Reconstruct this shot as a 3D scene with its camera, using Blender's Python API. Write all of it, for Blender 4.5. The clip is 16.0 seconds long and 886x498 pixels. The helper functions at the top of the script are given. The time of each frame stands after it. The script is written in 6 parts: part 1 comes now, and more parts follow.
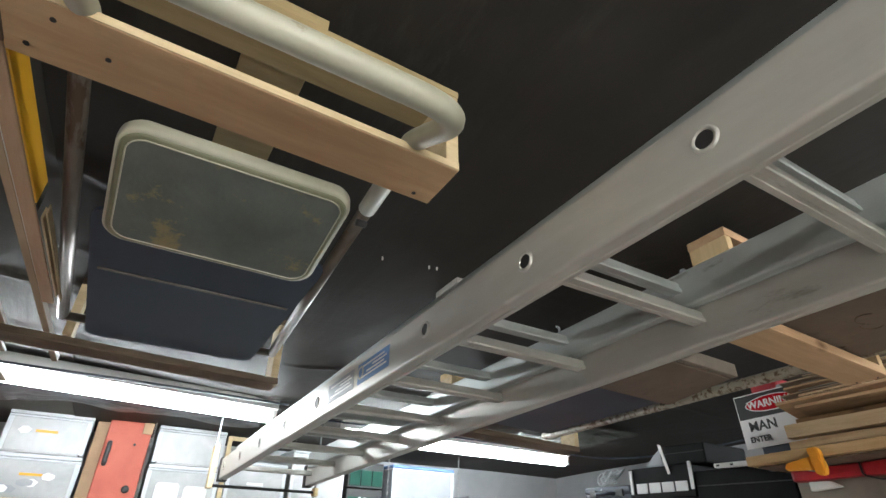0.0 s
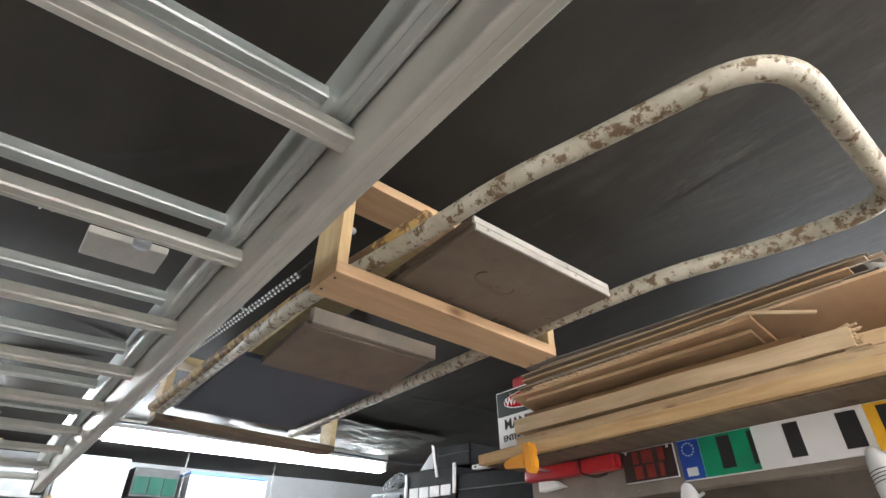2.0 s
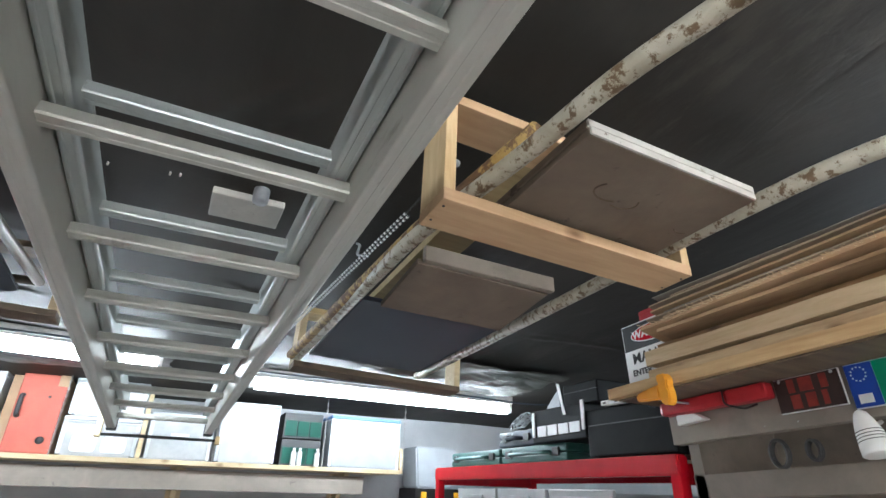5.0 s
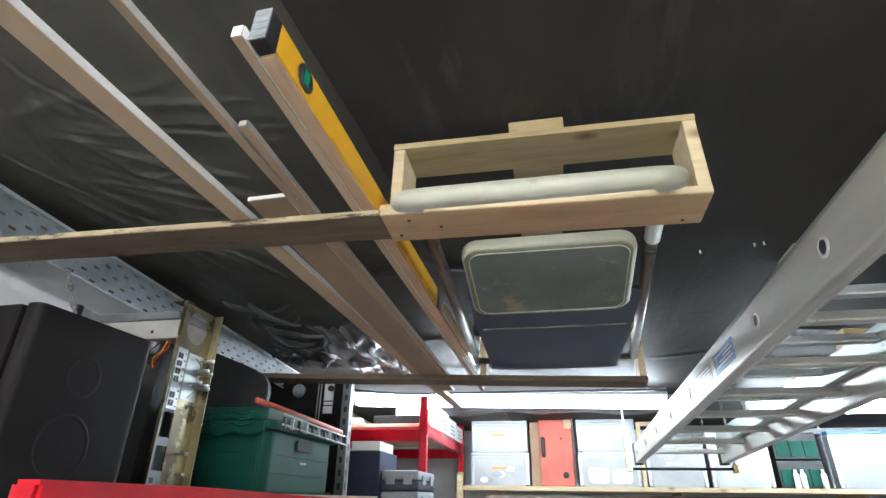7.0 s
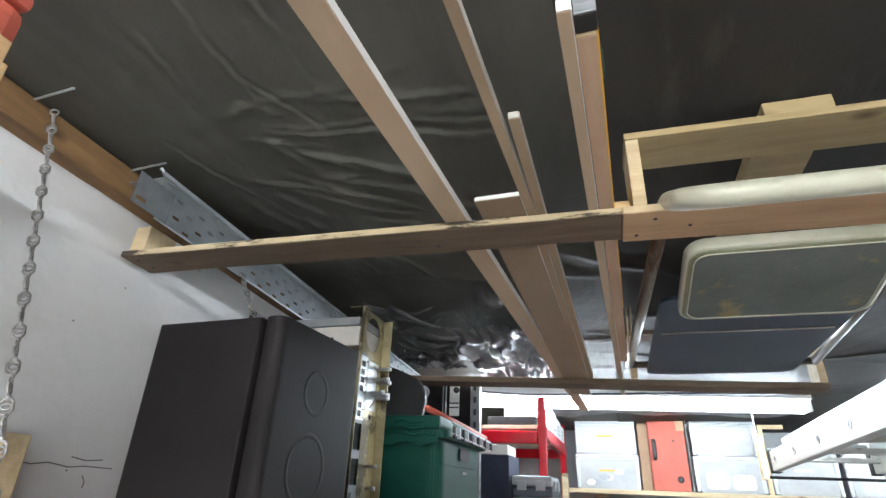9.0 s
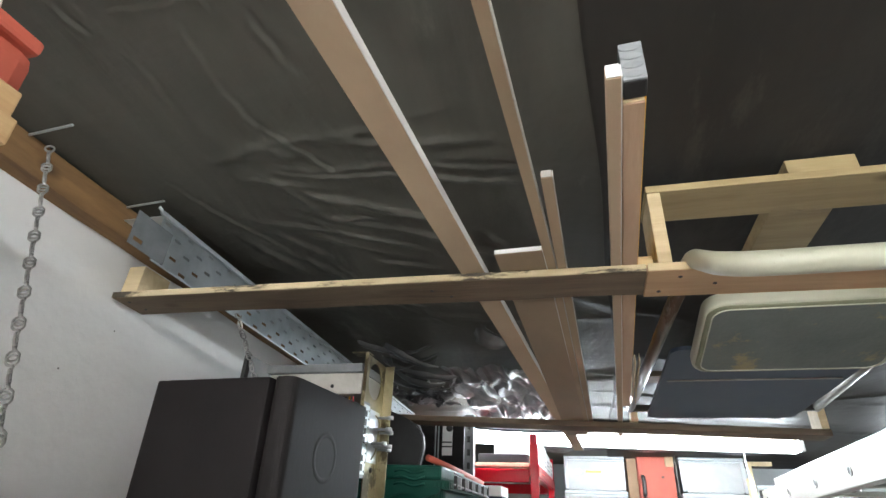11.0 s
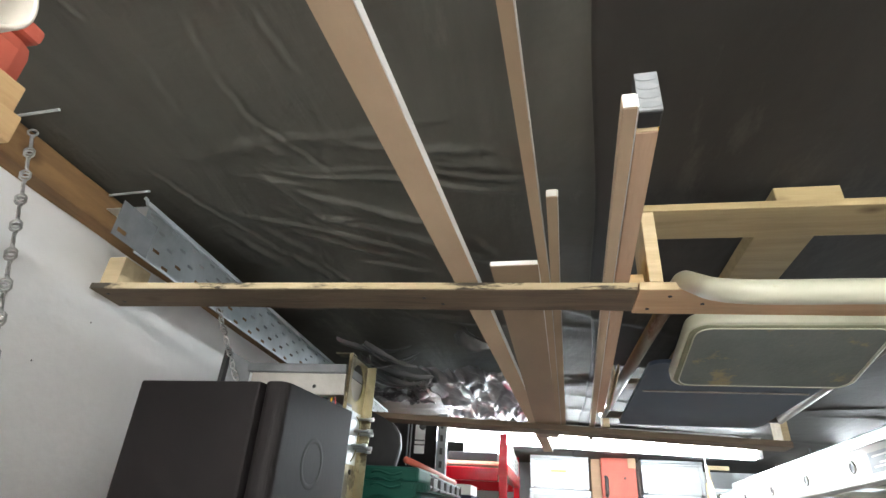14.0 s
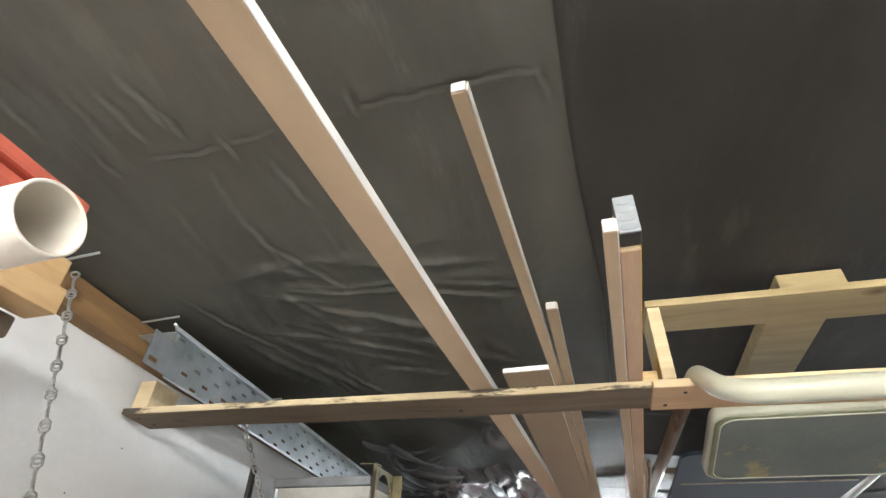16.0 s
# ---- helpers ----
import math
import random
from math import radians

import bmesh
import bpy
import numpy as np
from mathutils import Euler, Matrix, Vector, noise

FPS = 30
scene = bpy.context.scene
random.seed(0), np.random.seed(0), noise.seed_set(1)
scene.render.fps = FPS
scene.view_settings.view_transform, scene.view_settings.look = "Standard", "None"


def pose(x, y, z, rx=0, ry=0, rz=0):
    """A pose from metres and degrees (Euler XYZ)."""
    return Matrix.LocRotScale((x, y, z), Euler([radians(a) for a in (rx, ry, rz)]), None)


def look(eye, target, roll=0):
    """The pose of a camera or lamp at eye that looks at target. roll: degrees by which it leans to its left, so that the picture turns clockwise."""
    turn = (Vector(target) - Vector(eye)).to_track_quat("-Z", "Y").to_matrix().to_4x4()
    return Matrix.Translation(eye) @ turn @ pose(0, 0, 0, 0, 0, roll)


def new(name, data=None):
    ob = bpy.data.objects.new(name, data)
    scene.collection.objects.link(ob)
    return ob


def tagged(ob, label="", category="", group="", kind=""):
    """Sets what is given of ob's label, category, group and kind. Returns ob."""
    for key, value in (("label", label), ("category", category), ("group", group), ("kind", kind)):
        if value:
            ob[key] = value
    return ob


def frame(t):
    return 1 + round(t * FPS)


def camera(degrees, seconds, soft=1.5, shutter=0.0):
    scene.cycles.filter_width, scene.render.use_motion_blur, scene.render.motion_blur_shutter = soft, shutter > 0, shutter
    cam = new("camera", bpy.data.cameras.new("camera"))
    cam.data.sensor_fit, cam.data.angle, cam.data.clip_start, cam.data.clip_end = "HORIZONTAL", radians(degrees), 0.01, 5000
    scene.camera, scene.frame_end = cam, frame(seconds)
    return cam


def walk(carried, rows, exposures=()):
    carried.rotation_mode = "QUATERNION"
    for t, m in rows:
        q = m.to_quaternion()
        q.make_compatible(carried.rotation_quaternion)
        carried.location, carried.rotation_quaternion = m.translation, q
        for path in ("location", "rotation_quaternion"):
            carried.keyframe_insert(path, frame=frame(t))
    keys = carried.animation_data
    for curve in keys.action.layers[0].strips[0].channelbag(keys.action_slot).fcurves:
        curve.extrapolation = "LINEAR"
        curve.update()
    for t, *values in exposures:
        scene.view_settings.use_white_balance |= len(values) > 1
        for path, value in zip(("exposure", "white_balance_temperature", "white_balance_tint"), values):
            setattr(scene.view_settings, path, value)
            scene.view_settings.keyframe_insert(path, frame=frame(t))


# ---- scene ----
cam = camera(80.3, 16.0)
# the roof falls towards the far wall: what hangs from it is laid out in the roof's own axes
ROOF = pose(0, 0, 1.75, -3.0, 0, 0) @ pose(0, 0, -1.75)
PATH = [
    (0, (-0.525, 0.373, 1.697), (0.354, 1.889, 2.661), 1.9),
    (0.5, (-0.335, 0.373, 1.697), (0.594, 1.873, 2.639), 1.6),
    (1, (-0.185, 0.388, 1.703), (0.859, 1.793, 2.67), -0.1),
    (1.5, (-0.031, 0.316, 1.701), (1.05, 1.679, 2.688), -0.2),
    (2, (0.118, 0.216, 1.693), (1.2, 1.559, 2.705), 0.9),
    (2.5, (0.176, 0.154, 1.68), (1.312, 1.441, 2.705), 0.6),
    (3, (0.202, 0.166, 1.668), (1.381, 1.451, 2.648), -0.3),
    (5.5, (0.093, 0.281, 1.677), (0.561, 2.038, 2.509), 1.5),
    (6, (-0.099, 0.244, 1.672), (-0.004, 2.058, 2.509), 0.9),
    (6.5, (-0.347, 0.16, 1.671), (-0.397, 1.974, 2.511), -0.1),
    (7, (-0.483, 0.136, 1.72), (-0.837, 1.906, 2.582), 0.8),
    (7.5, (-0.523, 0.142, 1.736), (-1.179, 1.837, 2.572), 2.7),
    (8, (-0.611, 0.157, 1.748), (-1.314, 1.843, 2.562), 3.1),
    (8.5, (-0.733, 0.139, 1.758), (-1.339, 1.859, 2.579), 2.6),
    (11, (-0.84, 0.13, 1.819), (-1.31, 1.849, 2.726), 2.5),
    (11.5, (-0.85, 0.096, 1.847), (-1.298, 1.748, 2.882), 3.4),
    (12, (-0.853, 0.072, 1.858), (-1.286, 1.677, 2.97), 3.6),
    (12.5, (-0.852, 0.064, 1.865), (-1.272, 1.654, 3.003), 3.4),
    (13, (-0.854, 0.088, 1.842), (-1.258, 1.741, 2.892), 3.1),
    (13.5, (-0.858, 0.114, 1.832), (-1.254, 1.845, 2.75), 3.5),
    (14, (-0.873, 0.113, 1.839), (-1.243, 1.866, 2.727), 3.8),
    (14.5, (-0.854, 0.097, 1.85), (-1.158, 1.813, 2.832), 3.0),
    (15, (-0.831, 0.079, 1.861), (-1.09, 1.758, 2.917), 2.2),
    (15.5, (-0.826, 0.07, 1.866), (-1.116, 1.715, 2.967), 2.0),
    (16, (-0.839, 0.064, 1.861), (-1.277, 1.642, 3.009), 1.6),
]
EXPOSURES = [(0.0, -0.22, 6500, 10), (1.0, -0.19, 6500, 10), (2.5, 0.33, 6550, 14), (3.2, 0.31, 6600, 15), (5.3, 0.14, 6000, 9), (6.2, 0.05, 6000, 9), (7.2, 0.08, 6000, 9),
             (8.5, 0.19, 6050, 10), (10.8, 0.02, 6250, 9), (12.0, 0.25, 6450, 10), (13.2, 0.29, 6450, 10), (15.0, 0.21, 6350, 9), (16.0, 0.5, 6450, 10)]
walk(cam, [(t, look(eye, target, roll)) for t, eye, target, roll in PATH], EXPOSURES)

# ---- world and light ----
world = bpy.data.worlds.new("world")
scene.world = world
world.use_nodes = True
world.node_tree.nodes["Background"].inputs[0].default_value = (0.6, 0.7, 1.0, 1)
world.node_tree.nodes["Background"].inputs[1].default_value = 0.02
TUBE_GLOW, NEAR_GLOW, FILL_GLOW = 70.0, 62.0, 46.0

# ---- materials ----


def surface(name, dark, light, scale=8.0, stretch=(1, 1, 1), rough=(0.5, 0.7), metal=0.0, bump=0.2, fine=90.0,
            stain=None, stain_scale=2.0, stain_cover=0.35, vary=0.0, emit=0.0, glow=(0.88, 0.96, 1)):
    """Two tones by a stretched noise, a fine grain in the relief, stains of a third tone, a shade of its own for each object."""
    m = bpy.data.materials.new(name)
    m.use_nodes = True
    nt = m.node_tree
    b = nt.nodes["Principled BSDF"]
    co = nt.nodes.new("ShaderNodeTexCoord")
    mp = nt.nodes.new("ShaderNodeMapping")
    mp.inputs["Scale"].default_value = stretch
    nt.links.new(co.outputs["Object"], mp.inputs["Vector"])
    info = nt.nodes.new("ShaderNodeObjectInfo")
    mp2 = nt.nodes.new("ShaderNodeVectorMath")
    mp2.operation = "ADD"
    mul = nt.nodes.new("ShaderNodeMath")
    mul.operation = "MULTIPLY"
    mul.inputs[1].default_value = 7.3
    nt.links.new(info.outputs["Random"], mul.inputs[0])
    nt.links.new(mp.outputs[0], mp2.inputs[0])
    nt.links.new(mul.outputs[0], mp2.inputs[1])
    n1 = nt.nodes.new("ShaderNodeTexNoise")
    n1.inputs["Scale"].default_value = scale
    n1.inputs["Detail"].default_value = 6
    n1.inputs["Roughness"].default_value = 0.62
    n1.inputs["Distortion"].default_value = 0.4
    nt.links.new(mp2.outputs[0], n1.inputs["Vector"])
    n2 = nt.nodes.new("ShaderNodeTexNoise")
    n2.inputs["Scale"].default_value = fine
    n2.inputs["Detail"].default_value = 4
    nt.links.new(mp2.outputs[0], n2.inputs["Vector"])
    ramp = nt.nodes.new("ShaderNodeValToRGB")
    ramp.color_ramp.elements[0].position, ramp.color_ramp.elements[1].position = 0.32, 0.7
    ramp.color_ramp.elements[0].color, ramp.color_ramp.elements[1].color = (*dark, 1), (*light, 1)
    nt.links.new(n1.outputs["Fac"], ramp.inputs[0])
    col = ramp.outputs[0]
    if stain:
        n3 = nt.nodes.new("ShaderNodeTexNoise")
        n3.inputs["Scale"].default_value = stain_scale
        n3.inputs["Detail"].default_value = 8
        n3.inputs["Roughness"].default_value = 0.7
        nt.links.new(mp2.outputs[0], n3.inputs["Vector"])
        r3 = nt.nodes.new("ShaderNodeValToRGB")
        r3.color_ramp.elements[0].position = 0.72 - stain_cover * 0.5
        r3.color_ramp.elements[1].position = min(0.95, 0.78 - stain_cover * 0.5)
        nt.links.new(n3.outputs["Fac"], r3.inputs[0])
        mix = nt.nodes.new("ShaderNodeMixRGB")
        mix.inputs[2].default_value = (*stain, 1)
        nt.links.new(r3.outputs[0], mix.inputs[0])
        nt.links.new(col, mix.inputs[1])
        col = mix.outputs[0]
    if vary:
        hsv = nt.nodes.new("ShaderNodeHueSaturation")
        mr = nt.nodes.new("ShaderNodeMapRange")
        mr.inputs["To Min"].default_value, mr.inputs["To Max"].default_value = 1 - vary, 1 + vary
        nt.links.new(info.outputs["Random"], mr.inputs["Value"])
        nt.links.new(mr.outputs[0], hsv.inputs["Value"])
        nt.links.new(col, hsv.inputs["Color"])
        col = hsv.outputs[0]
    nt.links.new(col, b.inputs["Base Color"])
    rr = nt.nodes.new("ShaderNodeMapRange")
    rr.inputs["To Min"].default_value, rr.inputs["To Max"].default_value = rough
    nt.links.new(n1.outputs["Fac"], rr.inputs["Value"])
    nt.links.new(rr.outputs[0], b.inputs["Roughness"])
    b.inputs["Metallic"].default_value = metal
    if bump:
        add = nt.nodes.new("ShaderNodeMath")
        nt.links.new(n1.outputs["Fac"], add.inputs[0])
        nt.links.new(n2.outputs["Fac"], add.inputs[1])
        bp = nt.nodes.new("ShaderNodeBump")
        bp.inputs["Strength"].default_value = bump
        bp.inputs["Distance"].default_value = 0.004
        nt.links.new(add.outputs[0], bp.inputs["Height"])
        nt.links.new(bp.outputs[0], b.inputs["Normal"])
    if emit:
        b.inputs["Emission Color"].default_value = (*glow, 1)
        b.inputs["Emission Strength"].default_value = emit
    return m


def timber(name, dark, light, along="x", knots=True, rough=(0.55, 0.8), stain=None, stain_cover=0.3, vary=0.06):
    s = {"x": (0.12, 1, 1), "y": (1, 0.12, 1), "z": (1, 1, 0.12)}[along]
    m = surface(name, dark, light, 38.0, s, rough, 0, 0.25, 160.0, stain, 9.0, stain_cover, vary)
    if knots:
        nt = m.node_tree
        b = nt.nodes["Principled BSDF"]
        old = b.inputs["Base Color"].links[0].from_socket
        co = nt.nodes.new("ShaderNodeTexCoord")
        mp = nt.nodes.new("ShaderNodeMapping")
        mp.inputs["Scale"].default_value = {"x": (0.55, 1, 1), "y": (1, 0.55, 1), "z": (1, 1, 0.55)}[along]
        nt.links.new(co.outputs["Object"], mp.inputs[0])
        v = nt.nodes.new("ShaderNodeTexVoronoi")
        v.inputs["Scale"].default_value = 11.0
        nt.links.new(mp.outputs[0], v.inputs["Vector"])
        r = nt.nodes.new("ShaderNodeValToRGB")
        r.color_ramp.elements[0].position, r.color_ramp.elements[1].position = 0.03, 0.16
        r.color_ramp.elements[0].color, r.color_ramp.elements[1].color = (1, 1, 1, 1), (0, 0, 0, 1)
        nt.links.new(v.outputs["Distance"], r.inputs[0])
        mix = nt.nodes.new("ShaderNodeMixRGB")
        mix.inputs[2].default_value = (dark[0] * 0.45, dark[1] * 0.38, dark[2] * 0.32, 1)
        nt.links.new(r.outputs[0], mix.inputs[0])
        nt.links.new(old, mix.inputs[1])
        nt.links.new(mix.outputs[0], b.inputs["Base Color"])
    return m


PINE = timber("pine", (0.49, 0.345, 0.155), (0.68, 0.525, 0.275))
PINE_Y = timber("pine_along", (0.47, 0.295, 0.135), (0.66, 0.465, 0.245), "y")
PALE_Y = timber("pale_pine_along", (0.50, 0.355, 0.20), (0.68, 0.525, 0.34), "y")
REDPLY = timber("orange_brown_plywood", (0.36, 0.215, 0.115), (0.50, 0.325, 0.185), "y", False)
BROWNPLY = timber("brown_plywood", (0.27, 0.165, 0.085), (0.40, 0.262, 0.145), "y", False)
PINE_Z = timber("pine_upright", (0.52, 0.36, 0.18), (0.70, 0.54, 0.32), "z", False)
PINK = timber("pinkish_pine", (0.45, 0.285, 0.155), (0.59, 0.40, 0.235))
PINK_Y = timber("pinkish_pine_along", (0.44, 0.29, 0.19), (0.55, 0.385, 0.265), "y", False)
PINE_DULL = timber("dull_pine", (0.27, 0.200, 0.092), (0.40, 0.310, 0.160))
PALE = timber("pale_pine", (0.46, 0.355, 0.205), (0.64, 0.525, 0.325))
OLD = timber("weathered_timber", (0.085, 0.060, 0.040), (0.17, 0.125, 0.082), "x", True, (0.65, 0.9), (0.25, 0.17, 0.09), 0.16)
OLD_Y = timber("brown_timber_along", (0.13, 0.068, 0.024), (0.25, 0.142, 0.058), "y", True, (0.6, 0.85), (0.06, 0.04, 0.025), 0.35)
EDGE = surface("mouldy_sawn_edge", (0.42, 0.34, 0.20), (0.60, 0.50, 0.33), 30.0, (0.2, 1, 1), (0.7, 0.9), 0, 0.2, 160.0, (0.05, 0.04, 0.028), 34.0, 0.40)
MDF_MID = surface("tan_mdf", (0.27, 0.195, 0.125), (0.38, 0.285, 0.185), 6.0, (1, 0.4, 1), (0.6, 0.8), 0, 0.08, 220.0)
MDF = surface("bare_mdf", (0.39, 0.288, 0.192), (0.50, 0.382, 0.262), 5.0, (1, 0.5, 1), (0.6, 0.8), 0, 0.08, 220.0)
MDF_DARK = surface("brown_board", (0.225, 0.162, 0.106), (0.31, 0.23, 0.152), 6.0, (1, 0.4, 1), (0.5, 0.7), 0, 0.08, 220.0)
WHITE_PAINT = surface("white_primer", (0.72, 0.72, 0.70), (0.82, 0.82, 0.80), 9.0, (1, 1, 1), (0.35, 0.55), 0, 0.06)
WORNWHITE = surface("worn_white_paint", (0.36, 0.345, 0.31), (0.52, 0.50, 0.46), 9.0, (1, 1, 1), (0.5, 0.7), 0, 0.15, 90.0, (0.16, 0.13, 0.10), 24.0, 0.2)
# the far tubes' cool cast is mixed into the upper section's metal
ALU_UP = surface("cool_cast_aluminium", (0.42, 0.455, 0.445), (0.57, 0.60, 0.585), 7.0, (1, 0.25, 1), (0.30, 0.45), 0.62, 0.08, 260.0, (0.28, 0.27, 0.24), 9.0, 0.2)
ALU = surface("aluminium", (0.46, 0.455, 0.415), (0.60, 0.595, 0.55), 9.0, (1, 0.25, 1), (0.34, 0.50), 0.45, 0.08, 260.0,
              (0.30, 0.28, 0.24), 8.0, 0.22)
GALV = surface("galvanised_steel", (0.42, 0.46, 0.48), (0.62, 0.66, 0.68), 14.0, (1, 1, 1), (0.35, 0.5), 0.7, 0.04)
CREAM = surface("cream_enamel", (0.36, 0.36, 0.275), (0.475, 0.47, 0.375), 6.0, (1, 1, 1), (0.28, 0.45), 0, 0.06, 120.0,
                (0.27, 0.24, 0.17), 18.0, 0.14)
SEAT = surface("worn_green_plate", (0.075, 0.09, 0.08), (0.145, 0.16, 0.145), 7.0, (1, 1, 1), (0.35, 0.6), 0.1, 0.12, 120.0,
               (0.23, 0.20, 0.10), 9.0, 0.32)
RIMGREEN = surface("olive_rim_paint", (0.13, 0.14, 0.085), (0.22, 0.225, 0.14), 9.0, (1, 1, 1), (0.35, 0.6), 0, 0.1, 120.0, (0.26, 0.20, 0.07), 11.0, 0.34)
CHIPPED = surface("chipped_white_tube", (0.33, 0.30, 0.225), (0.51, 0.475, 0.39), 14.0, (1, 1, 1), (0.4, 0.6), 0, 0.35, 140.0,
                  (0.13, 0.082, 0.042), 50.0, 0.41)
RUSTY = surface("rusty_yellow_tube", (0.30, 0.18, 0.05), (0.50, 0.36, 0.13), 26.0, (1, 1, 1), (0.6, 0.85), 0, 0.4, 120.0,
                (0.12, 0.065, 0.03), 26.0, 0.52)
GREYBOARD = surface("grey_painted_board", (0.165, 0.138, 0.112), (0.25, 0.212, 0.175), 7.0, (1, 1, 1), (0.5, 0.7), 0, 0.12, 90.0,
                    (0.09, 0.07, 0.055), 13.0, 0.18)
STEPBLUE = surface("blue_black_plate", (0.016, 0.030, 0.054), (0.032, 0.050, 0.080), 6.0, (1, 1, 1), (0.4, 0.6), 0, 0.06)
TREAD = surface("brown_painted_board", (0.115, 0.086, 0.064), (0.185, 0.142, 0.108), 7.0, (1, 1, 1), (0.55, 0.75), 0, 0.12, 90.0, (0.055, 0.042, 0.033), 11.0, 0.22)
DULLRED = surface("faded_red_paint", (0.17, 0.020, 0.014), (0.26, 0.032, 0.022), 40.0, (1, 1, 1), (0.5, 0.7), 0, 0.05)
BROWNPLATE = surface("dark_brown_plastic", (0.022, 0.013, 0.011), (0.045, 0.024, 0.020), 14.0, (1, 1, 1), (0.4, 0.55), 0, 0.03)
DARKPLATE = surface("dark_plate", (0.026, 0.034, 0.052), (0.048, 0.060, 0.086), 6.0, (1, 1, 1), (0.4, 0.6), 0, 0.06)
BLACKBOX = surface("black_vinyl", (0.0085, 0.0072, 0.0075), (0.016, 0.0135, 0.0138), 5.0, (1, 1, 0.35), (0.48, 0.66), 0, 0.05, 200.0)
CASEBLACK = surface("matt_black_case", (0.0045, 0.0045, 0.005), (0.010, 0.010, 0.010), 9.0, (1, 1, 1), (0.5, 0.65), 0, 0.05, 160.0)
RUBBER = surface("black_plastic", (0.015, 0.015, 0.016), (0.03, 0.03, 0.03), 20.0, (1, 1, 1), (0.4, 0.6), 0, 0.05)
YELLOW = surface("yellow_enamel", (0.72, 0.36, 0.015), (0.82, 0.44, 0.02), 6.0, (1, 1, 1), (0.3, 0.45), 0, 0.04, 90.0,
                 (0.30, 0.16, 0.03), 12.0, 0.1)
ORANGE = surface("orange_plastic", (0.75, 0.30, 0.02), (0.85, 0.38, 0.03), 8.0, (1, 1, 1), (0.35, 0.5), 0, 0.05)
PINE_ROT = timber("streaked_pine", (0.37, 0.245, 0.13), (0.63, 0.475, 0.285), "y", True, (0.6, 0.85), (0.12, 0.072, 0.038), 0.36)
RED = surface("red_enamel", (0.42, 0.005, 0.014), (0.53, 0.008, 0.019), 8.0, (1, 1, 1), (0.16, 0.28), 0, 0.10, 130.0, (0.62, 0.50, 0.48), 34.0, 0.05)
WORNSTEEL = surface("brown_worn_steel", (0.11, 0.092, 0.078), (0.24, 0.215, 0.185), 12.0, (1, 0.2, 1), (0.22, 0.40), 0.75, 0.12, 120.0, (0.10, 0.07, 0.05), 18.0, 0.3)
PVC = surface("cream_pvc", (0.66, 0.61, 0.53), (0.76, 0.71, 0.63), 6.0, (1, 1, 1), (0.35, 0.5), 0, 0.05)
REDVINYL = surface("red_vinyl", (0.30, 0.012, 0.018), (0.46, 0.018, 0.026), 9.0, (1, 1, 1), (0.35, 0.5), 0, 0.3, 60.0)
PLATEBLUE = surface("plate_blue", (0.008, 0.045, 0.30), (0.012, 0.06, 0.36), 8.0, (1, 1, 1), (0.3, 0.45), 0, 0.02)
TUBRIM = surface("frosted_rim_plastic", (0.52, 0.55, 0.57), (0.62, 0.65, 0.67), 5.0, (1, 1, 1), (0.3, 0.45), 0, 0.03)
WEATHERGALV = surface("dull_galvanised_steel", (0.16, 0.17, 0.18), (0.28, 0.29, 0.30), 14.0, (1, 1, 1), (0.4, 0.55), 0.6, 0.04)
LAGGING = surface("torn_grey_lagging", (0.024, 0.024, 0.025), (0.10, 0.098, 0.096), 9.0, (1, 0.3, 1), (0.36, 0.5), 0, 0.2, 60.0)
REDCASE = surface("red_case", (0.42, 0.085, 0.055), (0.52, 0.12, 0.075), 6.0, (1, 1, 1), (0.5, 0.7), 0, 0.1, 120.0,
                  (0.42, 0.26, 0.15), 7.0, 0.15)
CARD = surface("brown_card", (0.40, 0.27, 0.165), (0.50, 0.345, 0.215), 8.0, (1, 1, 1), (0.7, 0.9), 0, 0.08)
GREEN = surface("green_plastic", (0.006, 0.052, 0.036), (0.010, 0.074, 0.052), 8.0, (1, 1, 1), (0.48, 0.62), 0, 0.05)
TEAL = surface("teal_plastic", (0.03, 0.10, 0.09), (0.05, 0.145, 0.128), 8.0, (1, 1, 1), (0.4, 0.55), 0, 0.05)
VIAL = surface("dark_green_vial", (0.020, 0.045, 0.036), (0.035, 0.070, 0.055), 8.0, (1, 1, 1), (0.2, 0.3), 0, 0.02)
TUBPLASTIC = surface("clear_frosted_plastic", (0.34, 0.35, 0.355), (0.50, 0.51, 0.51), 6.0, (1, 1, 1), (0.25, 0.4), 0, 0.03)
CAPGREY = surface("mid_grey_plastic", (0.17, 0.18, 0.19), (0.25, 0.26, 0.27), 20.0, (1, 1, 1), (0.4, 0.55), 0, 0.1)
GREYPLASTIC = surface("grey_plastic", (0.27, 0.29, 0.31), (0.36, 0.38, 0.40), 5.0, (1, 1, 1), (0.4, 0.55), 0, 0.04)
BLUE = surface("blue_plastic", (0.10, 0.22, 0.46), (0.14, 0.28, 0.54), 8.0, (1, 1, 1), (0.35, 0.5), 0, 0.04)
NAVY = surface("navy_cloth", (0.012, 0.018, 0.04), (0.022, 0.03, 0.06), 30.0, (1, 1, 1), (0.7, 0.9), 0, 0.1)
SIGNWHITE = surface("sign_white", (0.74, 0.74, 0.73), (0.80, 0.80, 0.79), 8.0, (1, 1, 1), (0.35, 0.5), 0, 0.02)
SIGNBLACK = surface("sign_black", (0.015, 0.015, 0.016), (0.02, 0.02, 0.02), 8.0, (1, 1, 1), (0.35, 0.5), 0, 0.02)
